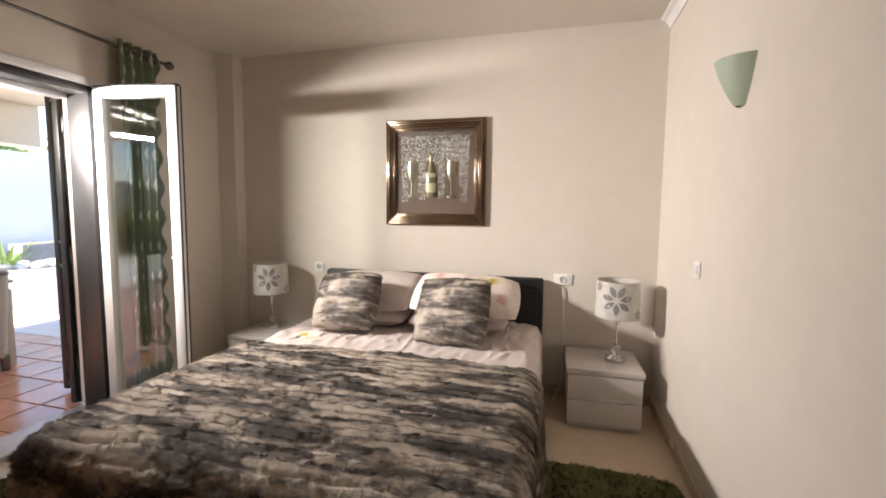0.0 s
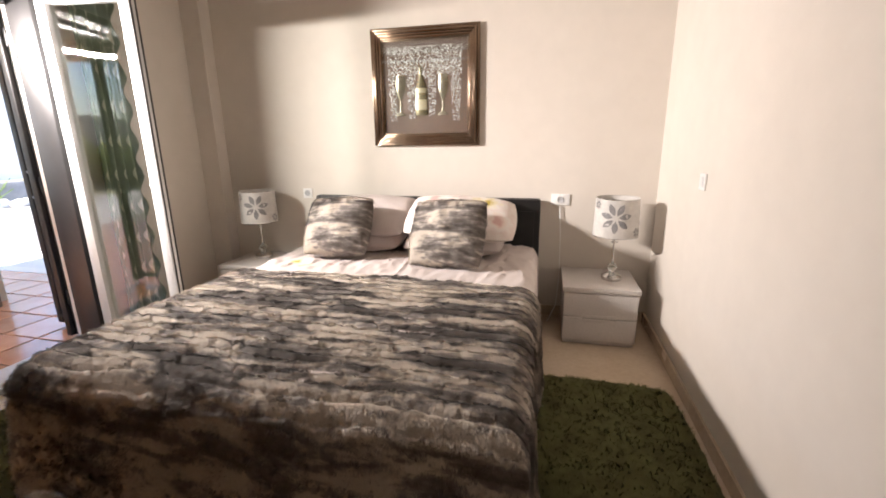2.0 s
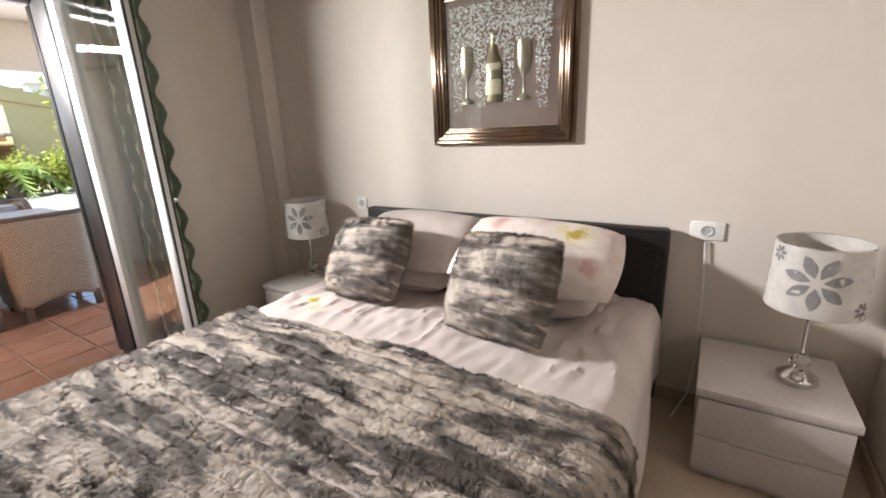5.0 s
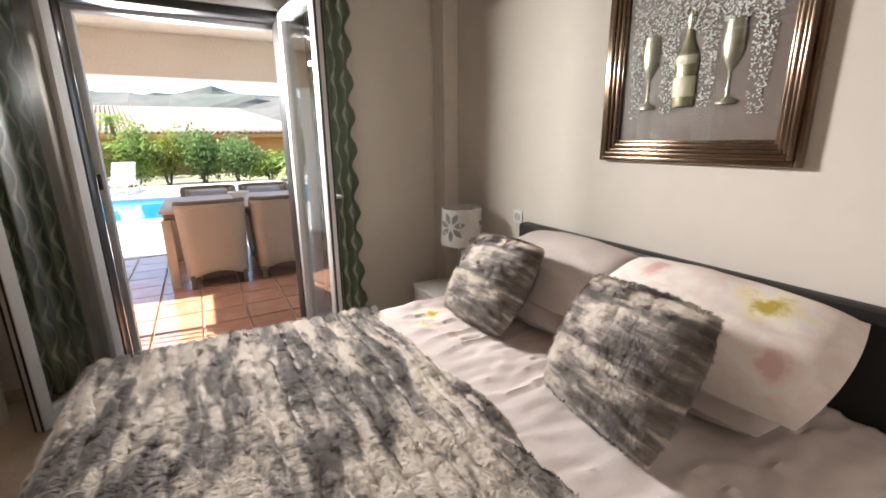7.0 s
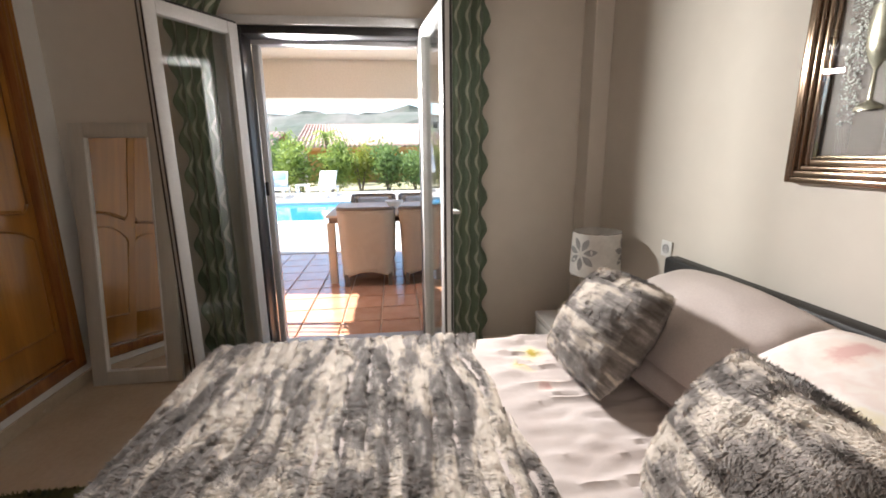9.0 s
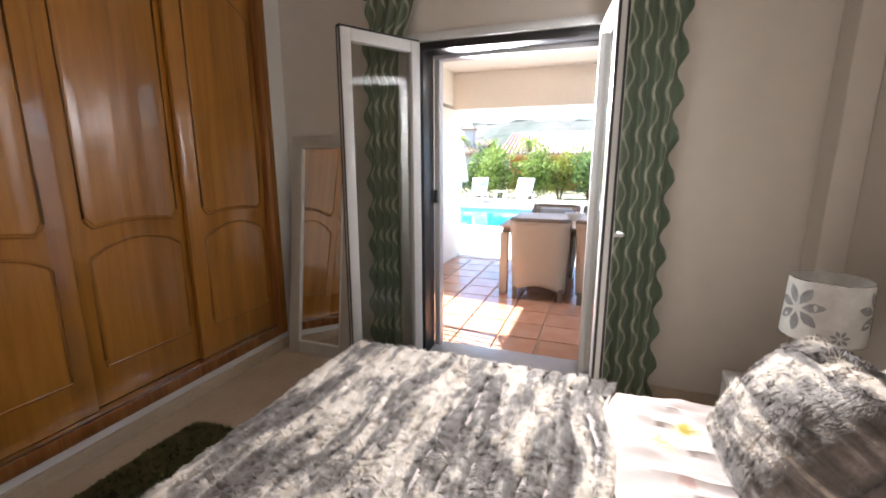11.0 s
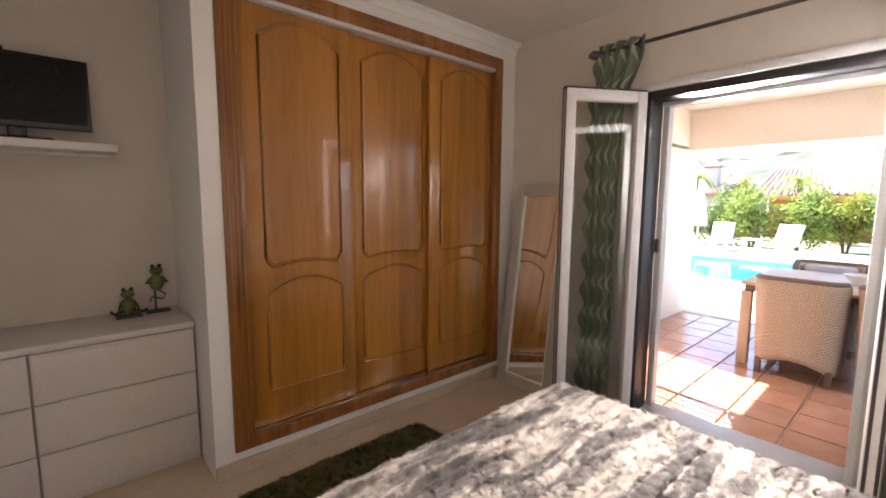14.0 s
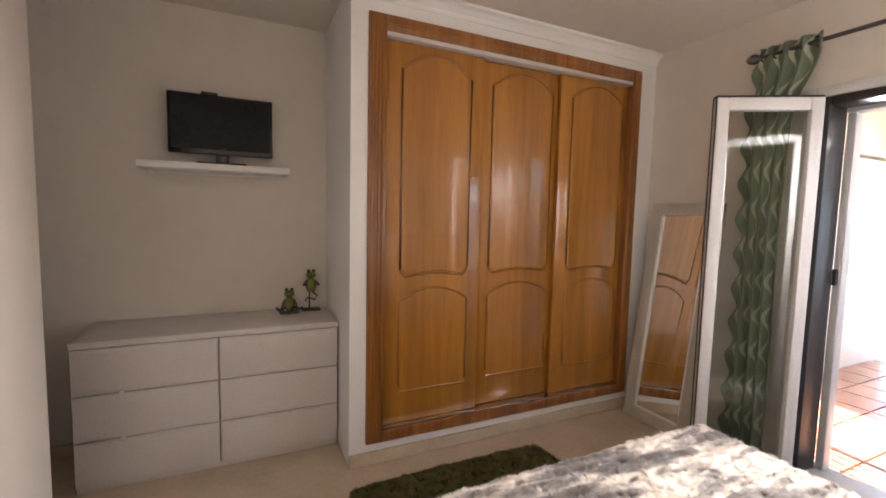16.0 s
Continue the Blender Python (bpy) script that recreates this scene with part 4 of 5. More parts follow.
# ---- framed picture ----
def picture():
    X0, X1, Z0, Z1 = -1.300, -0.508, 1.258, 2.062
    W, H = X1 - X0, Z1 - Z0
    t = thing("framed_picture", pose(X0, 2.998, Z0), "bronze-framed relief of a champagne bottle and flutes in crystal", "picture")
    for k, (a, b, dep) in enumerate(((0.0, 0.020, 0.030), (0.0205, 0.040, 0.040), (0.0405, 0.055, 0.032), (0.0555, 0.075, 0.024), (0.0755, 0.088, 0.016))):
        for nm, d in (("side", (a, b, a, H - a)), ("side", (W - b, W - a, a, H - a)), ("bar", (b + 0.0003, W - b - 0.0003, a, b)), ("bar", (b + 0.0003, W - b - 0.0003, H - b, H - a))):
            part("frame_" + nm, boxes((d[0], d[1], -dep, -0.001, d[2], d[3]), r=0.004), bronze, t)
    part("mount", boxes((0.0885, W - 0.0885, -0.006, -0.001, 0.0885, H - 0.0885)), mat_brown, t, "chocolate brown mount")

    def fx(f):
        return f * W

    def fz(f):
        return H - f * H
    for cx in (0.262, 0.664):
        prof = [(0.0, fz(0.735)), (0.040, fz(0.735)), (0.038, fz(0.722)), (0.008, fz(0.70)), (0.0055, fz(0.60)), (0.020, fz(0.575)), (0.036, fz(0.53)), (0.039, fz(0.47)), (0.034, fz(0.39)), (0.0, fz(0.39))]
        part("flute", lathe(prof, 16, math.pi, squash=0.45, start=math.pi), pewter, t, "pewter champagne flute", at=pose(fx(cx), -0.0062, 0))
    cx = 0.46
    prof = [(0.0, fz(0.735)), (0.044, fz(0.735)), (0.047, fz(0.72)), (0.047, fz(0.53)), (0.040, fz(0.49)), (0.019, fz(0.43)), (0.016, fz(0.33)), (0.019, fz(0.325)), (0.0, fz(0.315))]
    bt = part("bottle", lathe(prof, 18, math.pi, squash=0.40, start=math.pi), bottle_paint, t, "bronze champagne bottle", at=pose(fx(cx), -0.0062, 0))
    for a, b, r in ((0.60, 0.69, 0.0478), (0.505, 0.545, 0.0465)):
        part("label", lathe([(r * 0.98, fz(b)), (r, fz(b)), (r, fz(a)), (r * 0.98, fz(a))], 14, math.pi * 0.8, squash=0.42, start=math.pi * 1.1), label_paper, bt, "pale blank label")
    rng = random.Random(3)
    bm = bmesh.new()
    made = 0
    while made < 2500:
        x, y = rng.uniform(0.15, 0.84), rng.uniform(0.155, 0.79)
        low = 0.40 + 0.02 * math.sin(x * 40)
        for c, hw, dn in ((0.195, 0.042, 0.78), (0.368, 0.040, 0.76), (0.565, 0.036, 0.74), (0.785, 0.045, 0.78)):
            if abs(x - c) < hw * (1.25 - 0.55 * y):
                low = dn
        if y > low or (y > 0.55 and rng.random() < 0.35):
            continue
        c = Vector((fx(x), -0.0085 - rng.random() * 0.004, fz(y)))
        s = rng.uniform(0.0024, 0.0046)
        a, tilt = rng.uniform(0, math.pi), rng.uniform(-0.9, 0.9)
        rot = Matrix.Rotation(a, 3, "Y") @ Matrix.Rotation(tilt, 3, "X")
        vs = [bm.verts.new(c + rot @ Vector(q)) for q in ((s * 1.5, 0, 0), (0, 0, s * 0.7), (-s * 1.5, 0, 0), (0, 0, -s * 0.7), (0, -s * 0.8, 0))]
        for k in range(4):
            bm.faces.new((vs[k], vs[(k + 1) % 4], vs[4]))
        made += 1
    cr = part("crystal_chips", bm, crystal, t, "glittering crystal chips", smooth=False)
    cr["kind"] = "stuff"
    pane = part("pane", boxes((0.0765, W - 0.0765, -0.0300, -0.0285, 0.0765, H - 0.0765)), glass, t, "clear picture glass", smooth=False)
    pane.visible_shadow = False


picture()


# ---- curtains ----
def curtain(name, y0, y1, label, outer, seed, pushed=0.0):
    t = thing(name, pose(-2.715, (y0 + y1) / 2, 0), label, "curtain", "terrace door curtains")
    yc = (y0 + y1) / 2
    nu, nv, cloth = 72, 110, 0.52
    bm = bmesh.new()

    def place(i, j):
        s, z = i / nu, 0.03 + 2.40 * j / nv
        y = y0 + (y1 - y0) * s - yc
        amp = 0.026 * (0.75 + 0.25 * math.sin(seed + z))
        x = amp * math.sin(s * 4 * 2 * math.pi + seed) + 0.006 * math.sin(z * 5 + s * 20)
        pin = 1 - 0.10 * math.exp(-((z - 1.2) / 0.9) ** 2)
        e = max(0.0, (s - 0.82) / 0.18) if outer > 0 else max(0.0, (0.18 - s) / 0.18)
        y = y * pin + outer * e * 0.022 * math.sin(2 * math.pi * z / 0.21 + seed)
        f = min(1.0, max(0.0, (2.36 - z) / 0.36))
        y -= pushed * f * f * (3 - 2 * f) * (0.35 + 0.65 * s)
        return Vector((x * (1 - 1.6 * pushed * f), y, z))
    grid_mesh(bm, nu, nv, place, lambda i, j: (cloth * i / nu, 0.03 + 2.40 * j / nv))
    ob = part("cloth", bm, curtain_cloth, t, "green cloth with pale waves")
    thicken(ob, 0.003)
    for k in range(5):
        y = y0 + (y1 - y0) * (k + 0.5) / 5 - yc
        part("eyelet", tube([(0.026 * math.cos(a), y, 2.385 + 0.026 * math.sin(a)) for a in [2 * math.pi * q / 16 for q in range(16)]], 0.005, 6, closed=True), rod_metal, t, "dark metal eyelet")
    return t


curtain("curtain", 1.965, 2.25, "olive-green wave-patterned curtain drawn aside by the door", 1, 0.4)
curtain("curtain", 0.47, 0.79, "olive-green wave-patterned curtain gathered behind the open leaf", -1, 2.0, 0.11)


def curtain_rod():
    t = thing("curtain_rod", pose(-2.715, 1.3, 2.385), "slim dark metal curtain rod with leaf finials", "curtain rod")
    part("rod", tube([(0, -0.80, 0), (0, 1.0, 0)], 0.011, 10), rod_metal, t)
    for s, y in ((-1, -0.80), (1, 1.0)):
        part("finial", lathe([(0.0, 0.0), (0.013, 0.0), (0.011, 0.012), (0.026, 0.035), (0.03, 0.05), (0.02, 0.075), (0.0, 0.095)], 12), rod_metal, t, at=pose(0, y, 0, -90 * s))
    for y in (-0.76, 0.96):
        br = part("bracket", tube([(-0.084, y, 0), (-0.02, y, 0), (0, y, -0.016)], 0.007, 8), rod_metal, t)
        part("rosette", lathe([(0.0, 0.0), (0.024, 0.0), (0.02, 0.006), (0.0, 0.008)], 14), rod_metal, br, at=pose(-0.0845, y, 0, 0, 90))


curtain_rod()


# ---- leaning mirror ----
def mirror():
    lean = math.degrees(math.atan2(0.20, 1.56))
    m = pose(-2.562, 0.058, 0.003) @ pose(0, 0, 0, 0, -lean, 0)
    t = thing("leaning_mirror", m, "tall pale-framed mirror leaning against the wall", "mirror")
    W, H, F = 0.52, 1.57, 0.085
    for y0, y1, z0, z1, nm in ((-W / 2, -W / 2 + F, 0, H, "frame_side"), (W / 2 - F, W / 2, 0, H, "frame_side"), (-W / 2 + F, W / 2 - F, 0, F, "frame_bar"), (-W / 2 + F, W / 2 - F, H - F, H, "frame_bar")):
        part(nm, boxes((-0.028, 0.0, y0, y1, z0, z1), r=0.005), mirror_frame, t)
    for y0, y1, z0, z1 in ((-W / 2 + F, -W / 2 + F + 0.008, F, H - F), (W / 2 - F - 0.008, W / 2 - F, F, H - F), (-W / 2 + F + 0.008, W / 2 - F - 0.008, F, F + 0.008)):
        part("inner_bead", boxes((-0.012, 0.002, y0, y1, z0, z1), r=0.001), white_paint, t)
    part("glass", boxes((-0.02, -0.013, -W / 2 + F + 0.001, W / 2 - F - 0.001, F + 0.001, H - F - 0.001)), mirror_glass, t, "silvered glass", smooth=False)


mirror()


# ---- recess: chest, shelf, television, figurines ----
def chest():
    t = thing("chest_of_drawers", pose(0.128, -0.56, 0), "white six-drawer chest standing in the recess", "chest of drawers")
    hw = 0.648
    part("carcass", boxes((-hw + 0.004, hw - 0.004, -0.47, -0.017, 0.0, 0.748), r=0.003), lacquer, t)
    part("top", boxes((-hw, hw, -0.472, 0.002, 0.7485, 0.78), r=0.004), lacquer, t)
    # grey board behind the drawers, its colour stands for shade in the gaps
    part("shadow_board", boxes((-hw + 0.012, hw - 0.012, -0.0165, -0.0125, 0.03, 0.747)), recess_shade, t)
    for k in range(2):
        for j in range(3):
            x0 = -hw + 0.006 + k * hw
            z0 = 0.035 + j * 0.2375
            d = part("drawer", boxes((x0, x0 + hw - 0.010, -0.012, 0.0, z0, z0 + 0.232), r=0.002), lacquer, t)
            part("grip_lip", boxes((x0 + 0.004, x0 + hw - 0.014, -0.0115, 0.0018, z0 + 0.214, z0 + 0.2315), r=0.0015), lacquer, d)
    for z in (0.272, 0.510):
        part("safety_catch", lathe([(0.0, 0.0), (0.013, 0.0), (0.011, 0.006), (0.0, 0.008)], 12), pvc_white, t, "small white plastic catch", at=pose(0.44, 0.0022, z, -90))


chest()


def wall_shelf():
    t = thing("wall_shelf", pose(0.128, -1.0295, 1.670), "white floating wall shelf carrying a television", "shelf")
    part("board", boxes((-0.395, 0.395, 0.0, 0.225, 0.0, 0.038), r=0.003), white_paint, t)
    part("wall_rail", boxes((-0.37, 0.37, 0.0005, 0.018, -0.016, -0.0005), r=0.002), white_paint, t)


wall_shelf()


def television():
    t = thing("television", pose(0.106, -0.92, 1.7085), "small black flat-screen television on the shelf", "television")
    W, Z0, H = 0.565, 0.064, 0.350
    part("casing", boxes((-W / 2, W / 2, -0.035, 0.0, Z0, Z0 + H), r=0.006), tv_black, t)
    part("screen", boxes((-W / 2 + 0.016, W / 2 - 0.016, 0.0002, 0.0022, Z0 + 0.028, Z0 + H - 0.016)), tv_screen, t, "dark glossy screen", smooth=False)
    part("neck", boxes((-0.035, 0.035, -0.03, -0.008, 0.012, Z0 + 0.02), r=0.004), tv_black, t)
    part("foot", boxes((-0.13, 0.13, -0.085, 0.085, 0.0, 0.012), r=0.005), tv_black, t)
    part("sensor_bar", boxes((0.02, 0.11, -0.03, -0.004, Z0 + H + 0.0005, Z0 + H + 0.016), r=0.004), tv_black, t, "small black box on top")


television()


def frog(m, label, standing):
    bm = bmesh.new()

    def ball(x, y, z, rx, ry, rz, mi):
        n0 = len(bm.faces)
        vs = bmesh.ops.create_uvsphere(bm, u_segments=14, v_segments=9, radius=1)["verts"]
        for v in vs:
            v.co = Vector((x + v.co.x * rx, y + v.co.y * ry, z + v.co.z * rz))
        bm.faces.ensure_lookup_table()
        for f in bm.faces[n0:]:
            f.material_index = mi

    def rod(pts, r, mi):
        n0 = len(bm.faces)
        tube(pts, r, 7, bm)
        bm.faces.ensure_lookup_table()
        for f in bm.faces[n0:]:
            f.material_index = mi
    n0 = len(bm.faces)
    if standing:
        box(bm, -0.045, 0.045, -0.028, 0.028, 0.0, 0.006)
    else:
        box(bm, -0.045, 0.045, -0.03, 0.03, 0.0, 0.006)
    bm.faces.ensure_lookup_table()
    for f in bm.faces[n0:]:
        f.material_index = 1
    if standing:
        rod([(0.008, 0, 0.006), (0.008, 0, 0.10)], 0.0042, 1)
        rod([(0.0, 0, 0.10), (-0.03, 0.01, 0.075), (-0.02, 0.012, 0.055), (0.02, 0.012, 0.068), (0.03, 0.014, 0.05)], 0.004, 1)
        zb = 0.13
    else:
        rod([(-0.015, 0.005, 0.03), (-0.05, 0.02, 0.02), (-0.06, 0.03, 0.03)], 0.006, 1)
        rod([(0.015, 0.005, 0.03), (0.05, 0.02, 0.02), (0.06, 0.03, 0.034)], 0.006, 1)
        zb = 0.045
    ball(0, 0, zb, 0.028, 0.02, 0.038, 0)
    ball(0, 0.003, zb + 0.052, 0.025, 0.02, 0.017, 0)
    for s in (-1, 1):
        ball(s * 0.013, 0.004, zb + 0.072, 0.008, 0.008, 0.009, 1)
        if standing:
            rod([(s * 0.022, 0, zb + 0.022), (s * 0.04, 0.012, zb), (s * 0.022, 0.024, zb + 0.006)], 0.004, 1)
        else:
            rod([(s * 0.022, 0, zb + 0.022), (s * 0.034, 0.016, zb - 0.008), (s * 0.03, 0.03, zb - 0.034)], 0.004, 1)
    ob = whole("frog_figurine", bm, frog_green, label, "figurine", m, True, "frog figurines")
    ob.data.materials.append(frog_dark)


frog(pose(-0.267, -0.89, 0.7805) @ Matrix.Scale(1.32, 4), "small sitting green metal frog figurine on the chest", False)
frog(pose(-0.410, -0.93, 0.7805) @ Matrix.Scale(1.32, 4), "tall green metal frog figurine in a yoga pose", True)


# ---- rugs ----
def rug(m, w, d, label, seed, count):
    t = thing("shag_rug", m, label, "rug", "green rugs")
    bm = bmesh.new()
    nu, nv = 40, 40

    def place(i, j):
        a, b = 2 * i / nu - 1, 2 * j / nv - 1
        k = 1 - 0.06 * (a * b) ** 2 * abs(a * b) ** 2
        return Vector((a * k * w / 2, b * k * d / 2, 0.010 + 0.004 * fbm((a * w + seed, b * d, 0), 6)))
    grid_mesh(bm, nu, nv, place)
    pile = part("backing", bm, rug_green, t)
    fur_over(pile.data, "shag", rug_green, t, count, 0.022, 0.0040, seed, (0, 0, 0.3), 0.03, 0.2, 0.006)
    thicken(pile, 0.012)


rug(pose(0.175, 1.30, 0.0), 0.96, 1.54, "olive-green shaggy rug beside the bed", 61, 42000)
rug(pose(-1.06, 0.26, 0.0), 1.22, 0.66, "olive-green shaggy rug at the foot of the bed", 62, 30000)
rug(pose(-2.26, 1.15, 0.0), 0.70, 1.10, "olive-green shaggy rug by the terrace door", 63, 26000)


# ---- terrace and porch ----
PX0, PX1 = -13.2, -9.35          # pool, across
PY0, PY1 = -7.5, 1.3            # pool, along
structure("terrace", boxes((-6.10, -3.081, -3.2, 3.02, -0.15, -0.012)), grout, "pale mortar bed of the tiled terrace", "terrace floor")
structure("terrace_edge", boxes((-6.35, -6.101, -3.2, 3.02, -0.15, -0.002), (-6.35, -3.081, 3.021, 3.16, -0.15, 0.004)), coping_mat, "cream stone edging of the terrace", "kerb")
structure("porch_ceiling", boxes((-6.30, -3.081, -0.37, 3.6, 2.55, 2.75)), porch_plaster, "plastered porch ceiling", "ceiling")
structure("porch_beam", boxes((-6.30, -5.98, -0.37, 3.6, 2.08, 2.549)), porch_plaster, "plastered beam along the porch front", "beam")
structure("porch_side_beam", boxes((-5.979, -3.081, -0.37, -0.07, 2.12, 2.549)), porch_plaster, "plastered beam across the porch side", "beam")
structure("porch_pier", boxes((-6.30, -4.36, -0.37, -0.07, -0.012, 2.079), r=0.0), porch_plaster, "plastered side wall of the porch", "wall")
structure("house_wall", boxes((-3.08, -2.9, -4.0, -1.23, -0.15, 2.86), (-3.08, -2.9, 3.2, 4.4, -0.15, 2.86)), porch_plaster, "plastered outer house wall", "wall")


def ground():
    bm = bmesh.new()
    R = 2500
    o = [bm.verts.new((x, y, -0.16)) for x, y in ((-R, -R), (R, -R), (R, R), (-R, R))]
    i = [bm.verts.new((x, y, -0.16)) for x, y in ((PX0, PY0), (PX1, PY0), (PX1, PY1), (PX0, PY1))]
    for k in range(4):
        bm.faces.new((o[k], o[(k + 1) % 4], i[(k + 1) % 4], i[k]))
    structure("ground", bm, earth, "dry sandy garden ground", "ground")


ground()
structure("pavement", boxes((PX1 + 0.001, -6.351, -9.0, 3.9, -0.155, -0.05), (-17.0, PX0 - 0.001, -9.0, 3.9, -0.155, -0.05), (PX0, PX1, PY1 + 0.001, 3.9, -0.155, -0.05),
                            (-6.349, -3.081, 3.161, 3.9, -0.155, -0.05)), paving, "pale sunlit pool terrace paving", "paving")
structure("pool_coping", boxes((PX1 - 0.02, PX1 + 0.33, PY0, PY1 + 0.33, -0.0495, -0.015), (PX0 - 0.33, PX0 + 0.02, PY0, PY1 + 0.33, -0.0495, -0.015),
                               (PX0 + 0.021, PX1 - 0.021, PY1 - 0.02, PY1 + 0.33, -0.0495, -0.015), r=0.01), coping_mat, "cream bull-nosed pool coping", "kerb")
structure("pool_basin", boxes((PX0, PX1, PY0, PY1, -1.4, -1.3), (PX0 - 0.1, PX0, PY0, PY1, -1.4, -0.16), (PX1, PX1 + 0.1, PY0, PY1, -1.4, -0.16),
                              (PX0, PX1, PY0 - 0.1, PY0, -1.4, -0.16), (PX0, PX1, PY1, PY1 + 0.1, -1.4, -0.16)), garden_wall, "pale pool basin", "pool")
structure("water", boxes((PX0, PX1, PY0, PY1, -0.60, -0.10)), pool_water, "clear blue swimming pool water", "water")
structure("gravel", boxes((-16.5, -6.0, 3.901, 12.0, -0.155, -0.07)), gravel_mat, "grey gravel bed beside the paving", "gravel")
structure("garden_wall", boxes((-13.3, -13.0, 5.35, 15.0, -0.16, 2.75)), garden_wall, "white rendered garden wall in shade", "wall")


def wicker_chair():
    """A tub armchair of woven rattan; its back is at y = 0 and it faces +y."""
    t = thing("wicker_armchair", pose(0, 0, 0), "pale woven rattan armchair at the terrace table", "armchair", "chairs round the terrace table")

    def hoop(s, z):
        # plan of the shell: up one arm, round the back, down the other
        f = 0.87 + 0.16 * z
        w, d, r = 0.278 * f, 0.56, 0.10
        length = 2 * (d - r) + math.pi * r + 2 * (w - r)
        q = s * length
        if q < d - r:
            return -w, d - q, 1 - q / (d - r)
        q -= d - r
        if q < math.pi * r / 2:
            a = q / r
            return -w + r - r * math.cos(a), r - r * math.sin(a), 0
        q -= math.pi * r / 2
        if q < 2 * (w - r):
            return -w + r + q, 0.0, 0
        q -= 2 * (w - r)
        if q < math.pi * r / 2:
            a = q / r
            return w - r + r * math.sin(a), r - r * math.cos(a), 0
        q -= math.pi * r / 2
        return w, r + q, q / (d - r)
    nu, nv = 46, 14
    bm = bmesh.new()

    def place(i, j):
        s = i / nu
        x, y, arm = hoop(s, 0.5)
        low = 0.085 + 0.075 * (1 - min(1.0, (abs(x) / 0.25)) ** 2) if arm == 0 else 0.085
        high = 0.815 - 0.22 * min(1.0, arm * 2.2)
        z = low + (high - low) * j / nv
        x, y, arm = hoop(s, z)
        return Vector((x, y - 0.05 * (z - 0.4) * (1 - arm), z))
    grid_mesh(bm, nu, nv, place, lambda i, j: (2.0 * i / nu, 0.76 * j / nv))
    shell = part("shell", bm, wicker, t)
    thicken(shell, 0.045)
    rim = [tuple(place(i, nv)) for i in range(0, nu + 1)]
    part("rim", tube(rim, 0.026, 8), wicker, t, "rolled rattan rim")
    part("seat", boxes((-0.235, 0.235, 0.04, 0.55, 0.28, 0.36), r=0.015), wicker, t)
    part("front_apron", boxes((-0.235, 0.235, 0.525, 0.55, 0.12, 0.279), r=0.006), wicker, t)
    part("seat_cushion", boxes((-0.225, 0.225, 0.06, 0.55, 0.362, 0.44), r=0.03), cushion_grey, t, "light grey seat cushion")
    part("back_cushion", boxes((-0.21, 0.21, 0.03, 0.12, 0.445, 0.80), r=0.04), cushion_grey, t, "light grey back cushion")
    for x in (-0.226, 0.226):
        for y in (0.03, 0.52):
            part("leg", boxes((x - 0.022, x + 0.022, y - 0.022, y + 0.022, 0.0, 0.13), r=0.004), wicker, t)
    return t


def at_table(ob, x, y, rz):
    ob.matrix_basis = pose(x, y, 0.0, 0, 0, rz)


chair_a = wicker_chair()
at_table(chair_a, -4.37, 1.36, 90)
copy_thing(chair_a, pose(-4.37, 1.995, 0.0, 0, 0, 89))
copy_thing(chair_a, pose(-5.92, 1.38, 0.0, 0, 0, -90))
copy_thing(chair_a, pose(-5.92, 2.01, 0.0, 0, 0, -91))


def terrace_table():
    t = thing("terrace_table", pose(-5.12, 1.655, 0), "pale rattan terrace table with a glass top", "table")
    part("apron", boxes((-0.59, 0.59, -0.69, 0.69, 0.66, 0.715), r=0.006), wicker, t)
    part("top", boxes((-0.62, 0.62, -0.72, 0.72, 0.7155, 0.74), r=0.006), table_wood, t, "pale top")
    for x in (-0.57, 0.57):
        for y in (-0.67, 0.67):
            part("leg", boxes((x - 0.04, x + 0.04, y - 0.04, y + 0.04, 0.0, 0.6595), r=0.006), table_wood, t)
    bowl = lathe([(0.0, 0.0), (0.05, 0.0), (0.11, 0.09), (0.10, 0.09), (0.045, 0.01), (0.0, 0.01)], 20)
    whole("bowl", bowl, sunbed_white, "white bowl on the terrace table", "bowl", pose(-5.05, 1.655, 0.7405))


terrace_table()


# ---- garden beyond the pool ----
def sun_lounger(m):
    t = thing("sun_lounger", m, "white plastic sun lounger with a raised back by the pool", "sun lounger", "loungers by the pool")
    for x in (-0.31, 0.31):
        part("side_rail", boxes((x - 0.025, x + 0.025, -1.25, 0.55, 0.24, 0.31), r=0.01), sunbed_white, t)
    for k in range(9):
        y = -1.2 + k * 0.145
        part("slat", boxes((-0.284, 0.284, y, y + 0.12, 0.29, 0.312), r=0.004), sunbed_white, t)
    back = part("backrest", boxes((-0.30, 0.30, -0.02, 0.02, 0.0, 0.66), r=0.01), sunbed_white, t, at=pose(0, 0.12, 0.31, -38))
    for k in range(5):
        part("back_slat", boxes((-0.28, 0.28, -0.034, -0.021, 0.05 + k * 0.12, 0.14 + k * 0.12), r=0.003), sunbed_white, back)
    for x in (-0.31, 0.31):
        for y in (-1.05, 0.4):
            part("leg", boxes((x - 0.024, x + 0.024, y - 0.04, y + 0.04, 0.0, 0.2395), r=0.006), sunbed_white, t)
    return t


